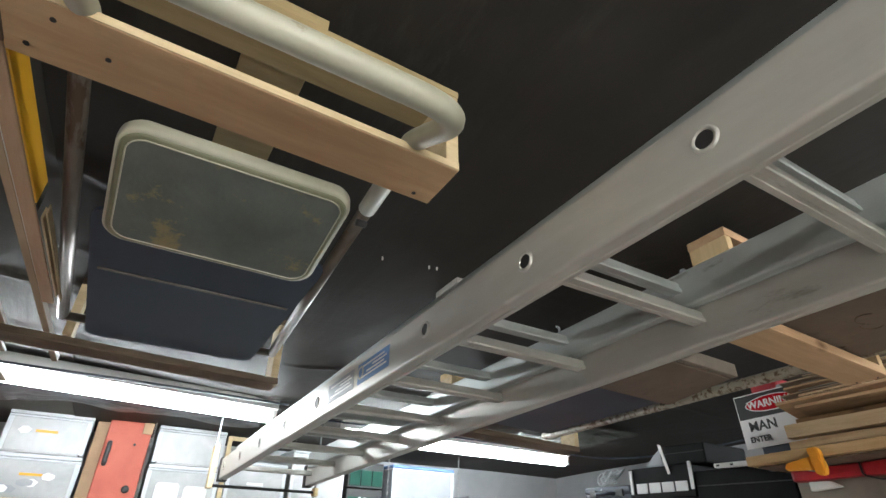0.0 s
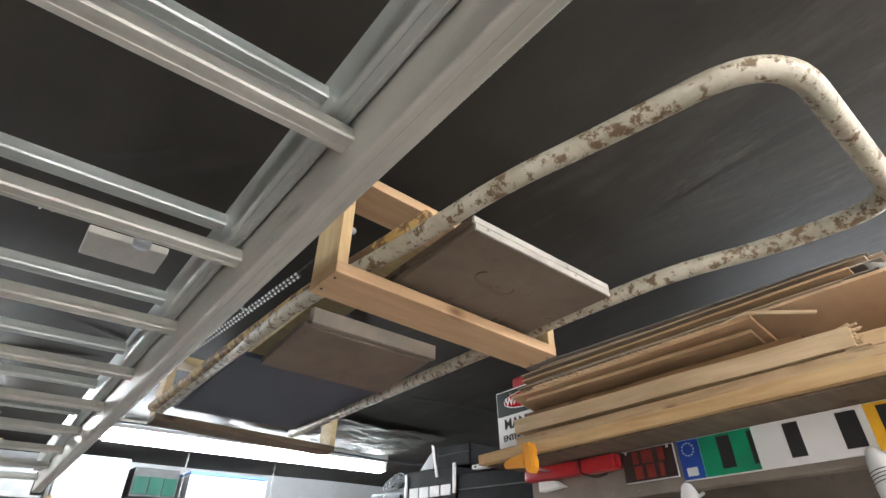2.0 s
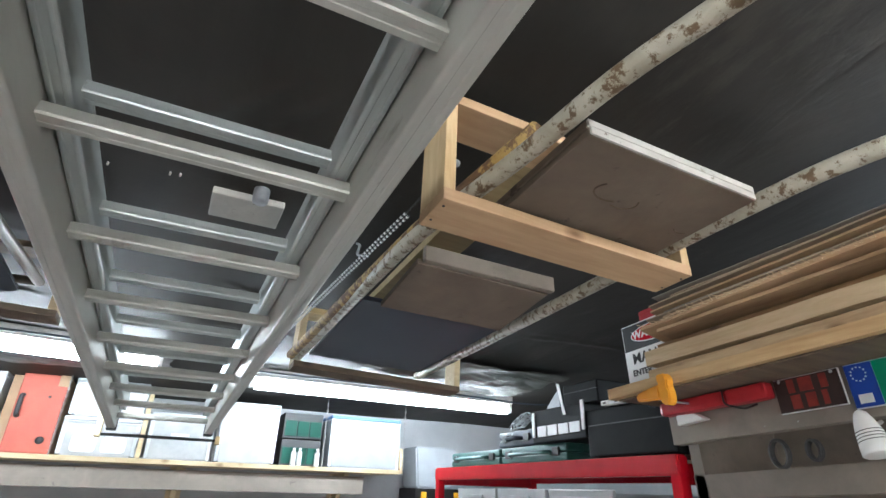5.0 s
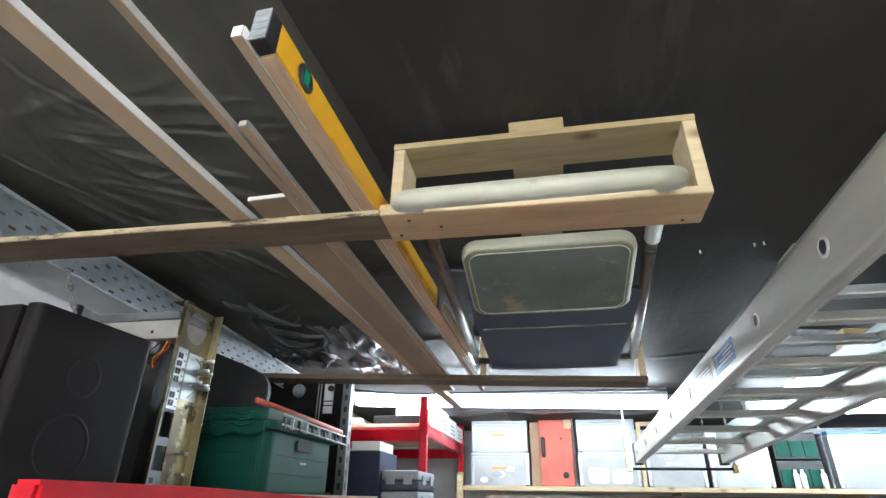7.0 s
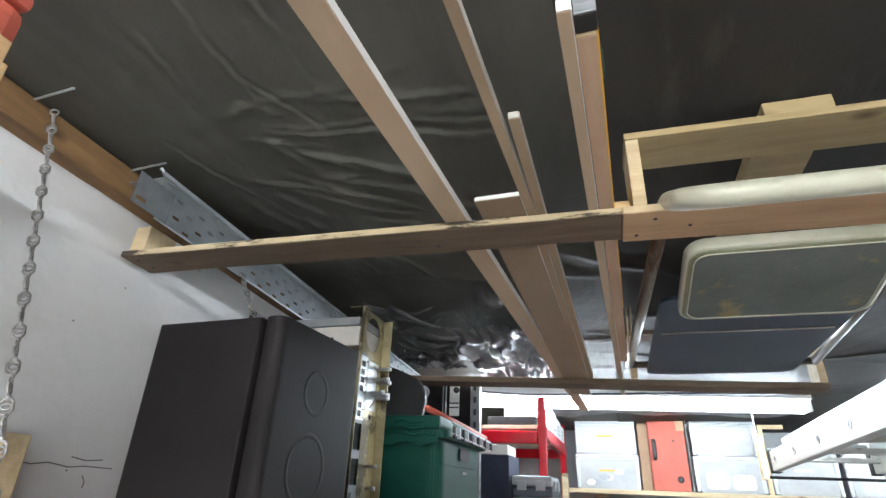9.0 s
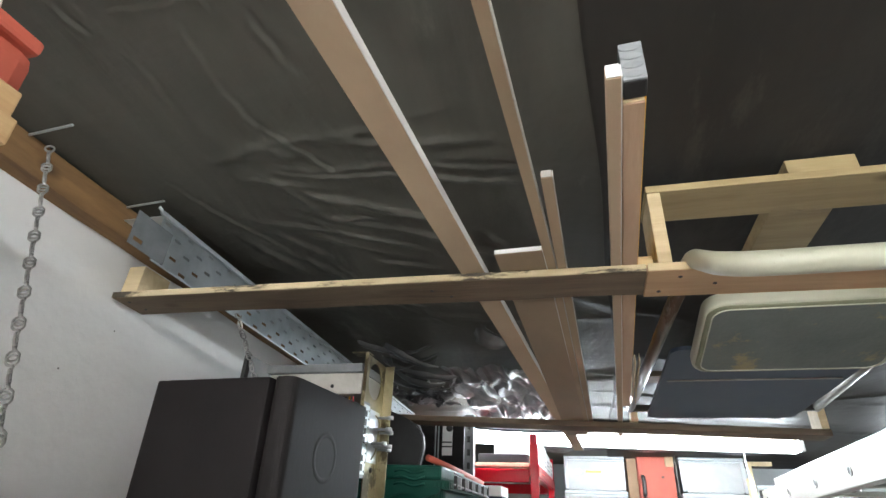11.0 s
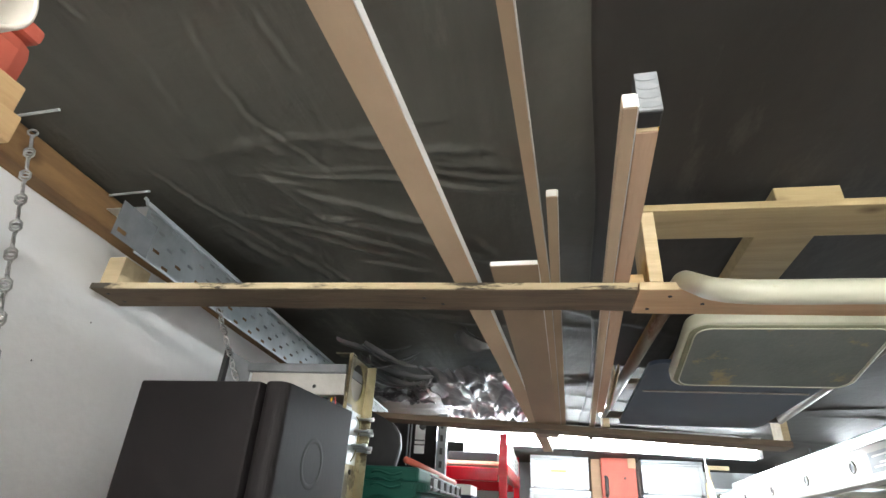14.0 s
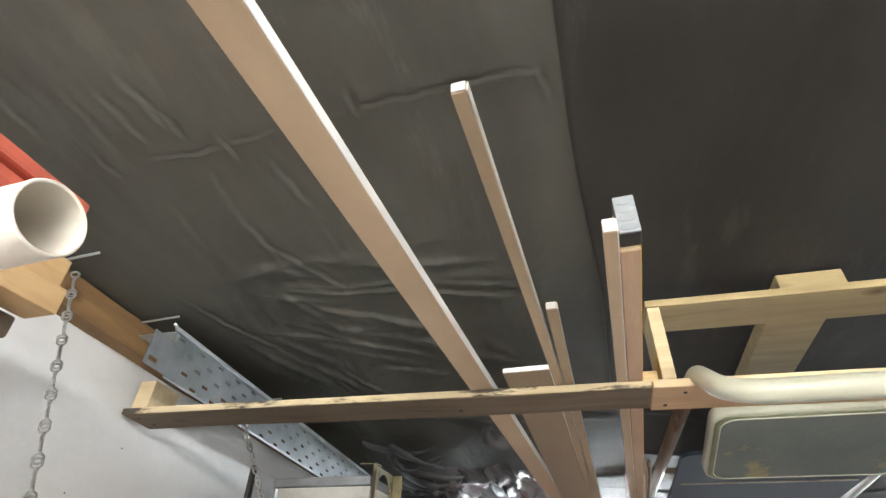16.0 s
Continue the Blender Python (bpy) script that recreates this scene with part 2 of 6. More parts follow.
PLATEGREEN = surface("plate_green", (0.0, 0.20, 0.10), (0.0, 0.26, 0.13), 8.0, (1, 1, 1), (0.3, 0.45), 0, 0.02)
BRASS = surface("passivated_steel", (0.21, 0.185, 0.105), (0.37, 0.33, 0.215), 16.0, (1, 1, 1), (0.26, 0.42), 0.75, 0.06, 90.0, (0.07, 0.055, 0.03), 9.0, 0.4)
WALLPAINT = surface("painted_block_wall", (0.68, 0.685, 0.68), (0.79, 0.795, 0.79), 3.0, (1, 1, 1), (0.7, 0.9), 0, 0.35, 40.0,
                    (0.55, 0.555, 0.55), 1.6, 0.12)
GREYWALL = surface("grey_render", (0.34, 0.35, 0.36), (0.44, 0.45, 0.46), 3.0, (1, 1, 1), (0.7, 0.9), 0, 0.35, 40.0)
CONCRETE = surface("concrete_floor", (0.30, 0.29, 0.27), (0.42, 0.41, 0.38), 2.5, (1, 1, 1), (0.6, 0.85), 0, 0.3, 40.0,
                   (0.18, 0.17, 0.16), 1.3, 0.35)
STEELCHAIN = surface("zinc_chain", (0.26, 0.26, 0.25), (0.55, 0.55, 0.53), 40.0, (1, 1, 1), (0.3, 0.5), 0.8, 0.05)
TUBELIGHT = surface("tube_glow", (0.9, 0.9, 0.9), (0.95, 0.95, 0.95), 3.0, (1, 1, 1), (0.3, 0.4), 0, 0, emit=TUBE_GLOW)
FILLTUBE = surface("fill_tube_glow", (0.9, 0.9, 0.9), (0.95, 0.95, 0.95), 3.0, (1, 1, 1), (0.3, 0.4), 0, 0, emit=FILL_GLOW, glow=(1, 0.97, 0.92))
SIDETUBE = surface("side_tube_glow", (0.9, 0.9, 0.9), (0.95, 0.95, 0.95), 3.0, (1, 1, 1), (0.3, 0.4), 0, 0, emit=80.0)
NEARTUBE = surface("near_tube_glow", (0.9, 0.9, 0.9), (0.95, 0.95, 0.95), 3.0, (1, 1, 1), (0.3, 0.4), 0, 0, emit=NEAR_GLOW, glow=(1, 0.985, 0.95))
FOIL = surface("foil", (0.10, 0.10, 0.105), (0.26, 0.26, 0.265), 10.0, (1, 1, 1), (0.36, 0.52), 0.7, 0.15, 30.0)


def sheet_material(name, dark, light, dust, relief, gloss):
    """Black plastic sheet, drawn tight, with long creases and a dusty bloom."""
    m = surface(name, dark, light, 5.0, (1, 0.28, 1), (0.56, 0.72), 0, 0, 20.0,
                dust, 4.0, 0.30)
    nt = m.node_tree
    b = nt.nodes["Principled BSDF"]
    co = nt.nodes.new("ShaderNodeTexCoord")
    heights = []
    for angle, sx, sy, scale, gain in ((38, 1.0, 0.30, 5.0, 1.0), (-15, 0.35, 1.0, 4.0, 0.7), (70, 1.0, 1.0, 30.0, 0.10)):
        mp = nt.nodes.new("ShaderNodeMapping")
        mp.inputs["Rotation"].default_value = (0, 0, radians(angle))
        mp.inputs["Scale"].default_value = (sx, sy, 1)
        nt.links.new(co.outputs["Object"], mp.inputs[0])
        n = nt.nodes.new("ShaderNodeTexNoise")
        n.inputs["Scale"].default_value, n.inputs["Detail"].default_value = scale, 5
        n.inputs["Distortion"].default_value = 0.8
        nt.links.new(mp.outputs[0], n.inputs["Vector"])
        g = nt.nodes.new("ShaderNodeMath")
        g.operation = "MULTIPLY"
        g.inputs[1].default_value = gain
        nt.links.new(n.outputs["Fac"], g.inputs[0])
        heights.append(g.outputs[0])
    a = nt.nodes.new("ShaderNodeMath")
    nt.links.new(heights[0], a.inputs[0])
    nt.links.new(heights[1], a.inputs[1])
    c = nt.nodes.new("ShaderNodeMath")
    nt.links.new(a.outputs[0], c.inputs[0])
    nt.links.new(heights[2], c.inputs[1])
    bp = nt.nodes.new("ShaderNodeBump")
    bp.inputs["Strength"].default_value, bp.inputs["Distance"].default_value = relief, 0.02
    b.inputs["Specular IOR Level"].default_value = gloss
    nt.links.new(c.outputs[0], bp.inputs["Height"])
    nt.links.new(bp.outputs[0], b.inputs["Normal"])
    return m


SHEET = sheet_material("black_plastic_sheet", (0.068, 0.067, 0.058), (0.112, 0.109, 0.094), (0.122, 0.118, 0.101), 0.50, 0.22)
SHEET_B = sheet_material("brown_black_plastic_sheet", (0.031, 0.0283, 0.0254), (0.047, 0.043, 0.0383), (0.055, 0.050, 0.044), 0.30, 0.17)

BLACKBOX.node_tree.nodes["Principled BSDF"].inputs["Specular IOR Level"].default_value = 0.14
GREEN.node_tree.nodes["Principled BSDF"].inputs["Specular IOR Level"].default_value = 0.14
RED.node_tree.nodes["Principled BSDF"].inputs["Specular IOR Level"].default_value = 0.3
CASEBLACK.node_tree.nodes["Principled BSDF"].inputs["Specular IOR Level"].default_value = 0.10

# ---- building blocks ----
ORIGIN = {}
FLAT = Matrix.Identity(4)


def thing(name, at, label, category, group="", space=FLAT, turn=0.0):
    """An Empty at the thing's base; its parts are given in the coordinates of its space (the room's, or the roof's own)."""
    ob = new(name)
    ob.empty_display_size = 0.05
    ob.matrix_world = space @ Matrix.Translation(at) @ pose(0, 0, 0, 0, 0, turn)
    ORIGIN[ob.name] = Vector(at)
    return tagged(ob, label, category, group)


def mesh_from(name, bm, material, smooth=False):
    me = bpy.data.meshes.new(name)
    bm.normal_update()
    bm.to_mesh(me)
    bm.free()
    for mt in material if isinstance(material, (list, tuple)) else [material]:
        me.materials.append(mt)
    if smooth:
        for p in me.polygons:
            p.use_smooth = True
    return me


def part(name, bm, material, parent, label="", smooth=False):
    """One mesh under a thing or a part."""
    base = ORIGIN[parent.name]
    bmesh.ops.translate(bm, vec=-base, verts=bm.verts)
    ob = new(name, mesh_from(name, bm, material, smooth))
    ob.parent = parent
    ORIGIN[ob.name] = base
    return tagged(ob, label)


def solo(name, bm, material, at, label, category, group="", space=FLAT, smooth=False, kind=""):
    """A thing of one mesh."""
    bmesh.ops.translate(bm, vec=-Vector(at), verts=bm.verts)
    ob = new(name, mesh_from(name, bm, material, smooth))
    ob.matrix_world = space @ Matrix.Translation(at)
    ORIGIN[ob.name] = Vector(at)
    return tagged(ob, label, category, group, kind)


def box(x0, x1, y0, y1, z0, z1, bevel=0.0015, bm=None, turn=None, rough=0.0):
    """A block with softened edges. turn: a matrix about the block's middle. rough: how uneven its faces are."""
    out = bm or bmesh.new()
    b = bmesh.new()
    bmesh.ops.create_cube(b, size=1)
    c = Vector(((x0 + x1) / 2, (y0 + y1) / 2, (z0 + z1) / 2))
    d = Vector((abs(x1 - x0), abs(y1 - y0), abs(z1 - z0)))
    bmesh.ops.scale(b, vec=d, verts=b.verts)
    if rough:
        axis = max(range(3), key=lambda i: d[i])
        long_edges = [e for e in b.edges if abs((e.verts[0].co - e.verts[1].co)[axis]) > d[axis] * 0.9]
        bmesh.ops.subdivide_edges(b, edges=long_edges, cuts=max(2, int(d[axis] / 0.05)), use_grid_fill=True)
        for v in b.verts:
            for i in range(3):
                if i != axis:
                    v.co[i] += rough * noise.noise(v.co * 6 + c * 9 + Vector((i * 5, 0, 0)))
    if bevel:
        bmesh.ops.bevel(b, geom=[e for e in b.edges if e.calc_face_angle(0) > 0.9], offset=min(bevel, min(d) * 0.3), segments=2, affect="EDGES", profile=0.6)
    if turn:
        bmesh.ops.transform(b, matrix=turn, verts=b.verts)
    bmesh.ops.translate(b, vec=c, verts=b.verts)
    return join(out, b)


def join(out, b):
    me = bpy.data.meshes.new("tmp")
    b.to_mesh(me)
    b.free()
    out.from_mesh(me)
    bpy.data.meshes.remove(me)
    return out


def rounded(points, radius, steps=6):
    """The points of a bent line with its corners rounded."""
    pts = [Vector(p) for p in points]
    out = [pts[0]]
    for a, p, c in zip(pts, pts[1:], pts[2:]):
        u, v = (a - p), (c - p)
        r = min(radius, u.length * 0.45, v.length * 0.45)
        s, e = p + u.normalized() * r, p + v.normalized() * r
        for i in range(steps + 1):
            k = i / steps
            out.append(s * (1 - k) ** 2 + p * 2 * k * (1 - k) + e * k * k)
    out.append(pts[-1])
    return out


def tube(points, r, sides=12, bm=None, closed=False, caps=True, squash=1.0):
    """A tube along a line of points."""
    out = bm or bmesh.new()
    pts = [Vector(p) for p in points]
    n = len(pts)
    rings, up = [], None
    for i, p in enumerate(pts):
        a = pts[i - 1] if (i or closed) else p
        c = pts[(i + 1) % n] if (i < n - 1 or closed) else p
        d = (c - a).normalized()
        if up is None:
            up = d.orthogonal().normalized()
        up = (up - d * up.dot(d)).normalized()
        side = d.cross(up)
        rings.append([out.verts.new(p + r * (math.cos(t) * up + squash * math.sin(t) * side)) for t in (2 * math.pi * k / sides for k in range(sides))])
    for i in range(n if closed else n - 1):
        a, b = rings[i], rings[(i + 1) % n]
        for k in range(sides):
            out.faces.new((a[k], a[(k + 1) % sides], b[(k + 1) % sides], b[k]))
    if caps and not closed:
        out.faces.new(rings[0][::-1])
        out.faces.new(rings[-1])
    return out


def lathe(profile, at, axis=Vector((0, 0, 1)), sides=24, bm=None, ends=True):
    """A turned body: profile rows of (radius, height) about an axis."""
    out = bm or bmesh.new()
    q = Vector((0, 0, 1)).rotation_difference(Vector(axis).normalized()).to_matrix()
    rings = [[out.verts.new(Vector(at) + q @ Vector((r * math.cos(t), r * math.sin(t), h))) for t in (2 * math.pi * k / sides for k in range(sides))] for r, h in profile]
    for a, b in zip(rings, rings[1:]):
        for k in range(sides):
            out.faces.new((a[k], a[(k + 1) % sides], b[(k + 1) % sides], b[k]))
    if ends:
        out.faces.new(rings[0][::-1])
        out.faces.new(rings[-1])
    return out


def prism(outline, axis, lo, hi, bevel=0.0, bm=None):
    """A flat outline (two coordinates, in the order of the other two axes) drawn out along an axis."""
    out = bm or bmesh.new()
    b = bmesh.new()
    put = {"x": lambda u, v, w: (w, u, v), "y": lambda u, v, w: (u, w, v), "z": lambda u, v, w: (u, v, w)}[axis]
    lower = [b.verts.new(put(u, v, lo)) for u, v in outline]
    upper = [b.verts.new(put(u, v, hi)) for u, v in outline]
    n = len(outline)
    b.faces.new(lower[::-1])
    b.faces.new(upper)
    for i in range(n):
        b.faces.new((lower[i], lower[(i + 1) % n], upper[(i + 1) % n], upper[i]))
    bmesh.ops.recalc_face_normals(b, faces=b.faces)
    if bevel:
        bmesh.ops.bevel(b, geom=list(b.edges), offset=bevel, segments=2, affect="EDGES")
    return join(out, b)


def round_rect(x0, x1, y0, y1, r, steps=6):
    out = []
    for cx, cy, a in ((x1 - r, y1 - r, 0), (x0 + r, y1 - r, 90), (x0 + r, y0 + r, 180), (x1 - r, y0 + r, 270)):
        for i in range(steps + 1):
            t = radians(a + 90 * i / steps)
            out.append((cx + r * math.cos(t), cy + r * math.sin(t)))
    return out


def pan(x0, x1, y0, y1, r, profile, steps=8):
    """A pressed tray with rounded corners: rows of (inset, z) from its underside round the edge to its top."""
    bm = bmesh.new()
    rings = [[bm.verts.new((x, y, z)) for x, y in round_rect(x0 + d, x1 - d, y0 + d, y1 - d, max(0.004, r - d), steps)] for d, z in profile]
    for a, b in zip(rings, rings[1:]):
        for k in range(len(a)):
            bm.faces.new((a[k], a[(k + 1) % len(a)], b[(k + 1) % len(a)], b[k]))
    bm.faces.new(rings[0][::-1])
    bm.faces.new(rings[-1])
    return bm


def text(name, words, size, m, material, parent, label=""):
    """Flat lettering as a thin mesh, at the pose m in the room."""
    cu = bpy.data.curves.new(name, "FONT")
    cu.body, cu.size, cu.extrude, cu.align_x, cu.align_y = words, size, 0.0006, "CENTER", "CENTER"
    cu.offset = size * 0.02
    tmp = bpy.data.objects.new(name, cu)
    me = bpy.data.meshes.new_from_object(tmp)
    bpy.data.objects.remove(tmp)
    me.transform(parent.matrix_world.inverted() @ m)
    me.materials.append(material)
    ob = new(name, me)
    ob.parent = parent
    return tagged(ob, label)


# ---- the setting ----
CEIL = 2.372
WALL_L, WALL_R, WALL_F, WALL_B = -1.69, 2.75, 4.0, -1.45


def structure(name, bm, material, label, category, space=FLAT, smooth=False):
    ob = new(name, mesh_from(name, bm, material, smooth))
    ob.matrix_world = space
    return tagged(ob, label, category, kind="structure")


def ceiling_sheet():
    """The sheet sags a little between its fixings; it is lapped, creased and pleated near the wall and the lights."""
    xs = np.concatenate([np.linspace(WALL_L - 0.1, WALL_L, 3)[:-1], np.arange(WALL_L, -0.818, 0.0037), [-0.817, -0.8155], np.arange(-0.810, 1.3, 0.009), np.linspace(1.3, WALL_R + 0.1, 50)])
    ys = np.concatenate([np.linspace(WALL_B - 0.1, 0.0, 60)[:-1], np.arange(0.0, 1.15, 0.0037), np.arange(1.15, 2.3, 0.009), np.linspace(2.3, WALL_F + 0.2, 110)])
    X, Y = np.meshgrid(xs, ys)
    X = X + np.clip(Y - 0.35, -0.5, 1.5) * 0.06 * np.exp(-((X + 0.817) / 0.5) ** 2) + 0.004 * np.sin(Y * 9) * np.exp(-((X + 0.817) / 0.2) ** 2)  # the grid follows the lap
    H = np.zeros_like(X)
    rng = np.random.RandomState(4)
    for k in range(26):  # broad sag
        fx, fy, ph = rng.uniform(0.5, 3.0), rng.uniform(0.5, 3.0), rng.uniform(0, 6.28)
        H += 0.0022 / (0.6 + 0.5 * (fx + fy)) * np.sin(X * fx * 2 + Y * fy * 2 * rng.choice([-1, 1]) + ph)
    seam = [(-1.364, 0.416), (-1.334, 0.419), (-1.277, 0.422), (-1.244, 0.419), (-1.195, 0.416), (-1.155, 0.409), (-1.08, 0.405), (-1.038, 0.405), (-0.988, 0.403), (-0.963, 0.402), (-0.893, 0.399),
            (-0.856, 0.399), (-0.829, 0.401)]
    cross = [(a[0] - 0.008, a[1], b[0] + 0.008, b[1]) for a, b in zip(seam, seam[1:])]
    nicks = [(-1.239, 0.385, -1.24, 0.447), (-1.421, 0.394, -1.415, 0.445), (-1.06, 0.378, -1.055, 0.42), (-0.838, 0.39, -0.829, 0.45), (-1.288, 0.350, -1.284, 0.400)]
    folds = [(-1.304, 0.280, -1.294, 0.390), (-1.385, 0.290, -1.386, 0.395), (-1.284, 0.440, -1.298, 0.53), (-1.298, 0.51, -1.293, 0.68), (-1.383, 0.48, -1.391, 0.62), (-1.465, 0.28, -1.47, 0.37),
             (-0.766, 0.33, -0.777, 0.47), (-0.777, 0.45, -0.784, 0.53), (-1.55, 0.68, -1.412, 1.042), (-1.30, 0.6, -1.20, 0.80), (-1.20, 0.44, -1.18, 0.56), (-1.345, 0.30, -1.335, 0.40)]
    fan = [(-1.348, 0.721, -1.279, 0.894), (-1.477, 0.852, -1.171, 0.997), (-1.324, 0.772, -1.17, 0.915), (-1.009, 0.967, -0.958, 1.06), (-1.281, 1.049, -1.101, 1.122), (-1.41, 0.904, -1.14, 1.07),
           (0.182, 1.144, 0.333, 0.941), (0.085, 1.152, 0.244, 0.978), (0.314, 1.264, 0.501, 1.042), (-1.30, 0.80, -1.09, 0.93), (-1.20, 0.86, -1.05, 0.94)]
    pleats = [(*c, 0.0011, 0.0030) for c in cross] + [(*c, 0.0022, 0.0042) for c in nicks] + [(*c, 0.0015, 0.0060) for c in folds] + [(*c, 0.0026, 0.009) for c in fan]
    for k in range(46):  # a fan from the wall plate, and pleats across the far bays
        if k < 18:
            a = rng.uniform(-0.2, 1.25)
            r0, r1 = rng.uniform(0.08, 0.5), rng.uniform(0.25, 0.9)
            x0, y0 = -1.62, 0.72
            pleats.append((x0 + r0 * math.cos(a), y0 + r0 * math.sin(a), x0 + r1 * math.cos(a + 0.1), y0 + r1 * math.sin(a + 0.1), rng.uniform(0.001, 0.003), rng.uniform(0.006, 0.014)))
        else:
            x0, y0 = rng.uniform(-1.5, 1.9), rng.uniform(1.3, 3.0)
            a = rng.normal(0.15, 0.35)
            r = rng.uniform(0.12, 0.4)
            gain = 0.0 if -0.6 < x0 < 0.4 and y0 < 1.7 else 1.0  # drawn tight between the rack and the ladder
            pleats.append((x0 - r * math.cos(a), y0 - r * math.sin(a), x0 + r * math.cos(a), y0 + r * math.sin(a), gain * rng.uniform(0.002, 0.006), rng.uniform(0.010, 0.022)))
    sharp = len(cross) + len(nicks) + len(folds)
    for k, (x0, y0, x1, y1, h, w) in enumerate(pleats):
        dx, dy = x1 - x0, y1 - y0
        ln = math.hypot(dx, dy)
        u = ((X - x0) * dx + (Y - y0) * dy) / ln
        wob = 0.012 * np.sin(u * 23 + x0 * 40) * ln + 0.0015 * np.sin(u * 130 + y0 * 70)
        v = ((X - x0) * -dy + (Y - y0) * dx) / ln + wob
        env = np.clip(u / (0.3 * ln), 0, 1) * np.clip((ln - u) / (0.3 * ln), 0, 1)
        H -= 1.5 * h * env * np.exp(-(v / w) ** 2) * (1.5 * v / w if k < sharp else 1.0)
    H -= 0.004 * (np.broadcast_to(xs, X.shape) > -0.8165)  # the lap between two sheets
    Z = CEIL + np.clip(H, -0.02, 0.006)
    nx, ny = len(xs), len(ys)
    verts = np.stack([X.ravel(), Y.ravel(), Z.ravel()], 1)
    idx = np.arange(nx * ny).reshape(ny, nx)
    faces = np.stack([idx[:-1, :-1].ravel(), idx[1:, :-1].ravel(), idx[1:, 1:].ravel(), idx[:-1, 1:].ravel()], 1)
    me = bpy.data.meshes.new("ceiling")
    me.from_pydata(verts.tolist(), [], faces.tolist())
    me.materials.append(SHEET)
    me.materials.append(SHEET_B)
    me.polygons.foreach_set("material_index", (np.broadcast_to(xs[:-1], (ny - 1, nx - 1)).ravel() > -0.8175).astype(int).tolist())
    me.polygons.foreach_set("use_smooth", [True] * len(me.polygons))
    return me


ceiling = new("ceiling", ceiling_sheet())
ceiling.matrix_world = ROOF
tagged(ceiling, "black plastic sheet stretched under the sloping garage roof", "ceiling", kind="structure")
structure("roof", box(WALL_L - 0.3, WALL_R + 0.3, WALL_B - 0.3, WALL_F + 0.3, CEIL + 0.05, CEIL + 0.17, 0), OLD, "timber roof deck above the plastic sheet", "roof", ROOF)
structure("floor", box(WALL_L, WALL_R, WALL_B, WALL_F, -0.1, 0, 0), CONCRETE, "grey concrete garage floor", "floor")
structure("wall_left", box(WALL_L - 0.2, WALL_L, WALL_B - 0.2, WALL_F + 0.2, -0.1, 2.75, 0), WALLPAINT, "white painted block side wall", "wall")
structure("wall_right", box(WALL_R, WALL_R + 0.2, WALL_B - 0.2, WALL_F + 0.2, -0.1, 2.75, 0), GREYWALL, "grey rendered side wall", "wall")
structure("wall_far", box(WALL_L, WALL_R, WALL_F, WALL_F + 0.2, -0.1, 2.75, 0), GREYWALL, "grey rendered end wall behind the shelf", "wall")
# out of view; set close so the fill battens fade with distance
structure("wall_back", box(WALL_L, WALL_R, WALL_B - 0.2, WALL_B, -0.1, 2.75, 0), WALLPAINT, "unseen white wall set close behind the walk", "wall")

plate = thing("wall_plate", (-1.67, 0.0, 2.29), "brown timber wall plate along the top of the white wall", "timber", space=ROOF)
part("plank", box(-1.69, -1.650, WALL_B + 0.02, 3.9, 2.304, 2.362, 0.003, rough=0.004), OLD_Y, plate)
for y in (0.570, 0.774, 1.18):
    part("nail", tube([(-1.66, y, 2.359), (-1.563, y - 0.004, 2.361)], 0.0022, 8), GALV, plate)


def tube_light(at, length, turn, drop, glow=TUBELIGHT, space=ROOF, label="lit fluorescent batten fixed under the roof"):
    """A fluorescent batten: a tray, two end caps and a glowing tube."""
    ob = thing("fluorescent_light", at, label, "light", "fluorescent lights", space, turn)
    a = Vector(at)
    h = length / 2
    base = part("tray", box(a.x - h, a.x + h, a.y - 0.035, a.y + 0.035, a.z - 0.045, a.z, 0.004), WHITE_PAINT, ob)
    # tube made thicker than a real one, to take in the glare around it
    part("tube", tube([a + Vector((-h + 0.03, 0, -0.072)), a + Vector((h - 0.03, 0, -0.072))], 0.027, 16), glow, ob, "glowing white tube", True)
    for s in (-1, 1):
        part("end_cap", box(a.x + s * (h - 0.02), a.x + s * h, a.y - 0.02, a.y + 0.02, a.z - 0.092, a.z - 0.04, 0.003), WHITE_PAINT, ob)
    part("hanger", tube([a + Vector((-h * 0.6, 0, -0.01)), a + Vector((-h * 0.6, 0, drop))], 0.002, 6), STEELCHAIN, ob)
    part("hanger", tube([a + Vector((h * 0.6, 0, -0.01)), a + Vector((h * 0.6, 0, drop))], 0.002, 6), STEELCHAIN, ob)
    return ob


tube_light((1.2, 2.98, 2.365), 1.5, 0, 0.0)
tube_light((-0.68, 2.72, 2.365), 1.5, 7, 0.0)
tube_light((-0.75, -0.52, 2.365), 1.5, 0, 0.0, NEARTUBE)
tube_light((1.25, -0.52, 2.365), 1.5, 0, 0.0, NEARTUBE)
tube_light((WALL_R - 0.037, 0.30, 2.20), 1.5, 90, 0.0, SIDETUBE, FLAT, "lit fluorescent batten high on the grey side wall")
# no such battens are known: two added behind the walk as fill light
FILL_LABEL = "added unseen batten on the back wall, fill light for undersides"
tube_light((-0.75, WALL_B + 0.06, 1.60), 1.5, 0, 0.0, FILLTUBE, FLAT, FILL_LABEL)
tube_light((1.05, WALL_B + 0.06, 1.60), 1.5, 0, 0.0, FILLTUBE, FLAT, FILL_LABEL)

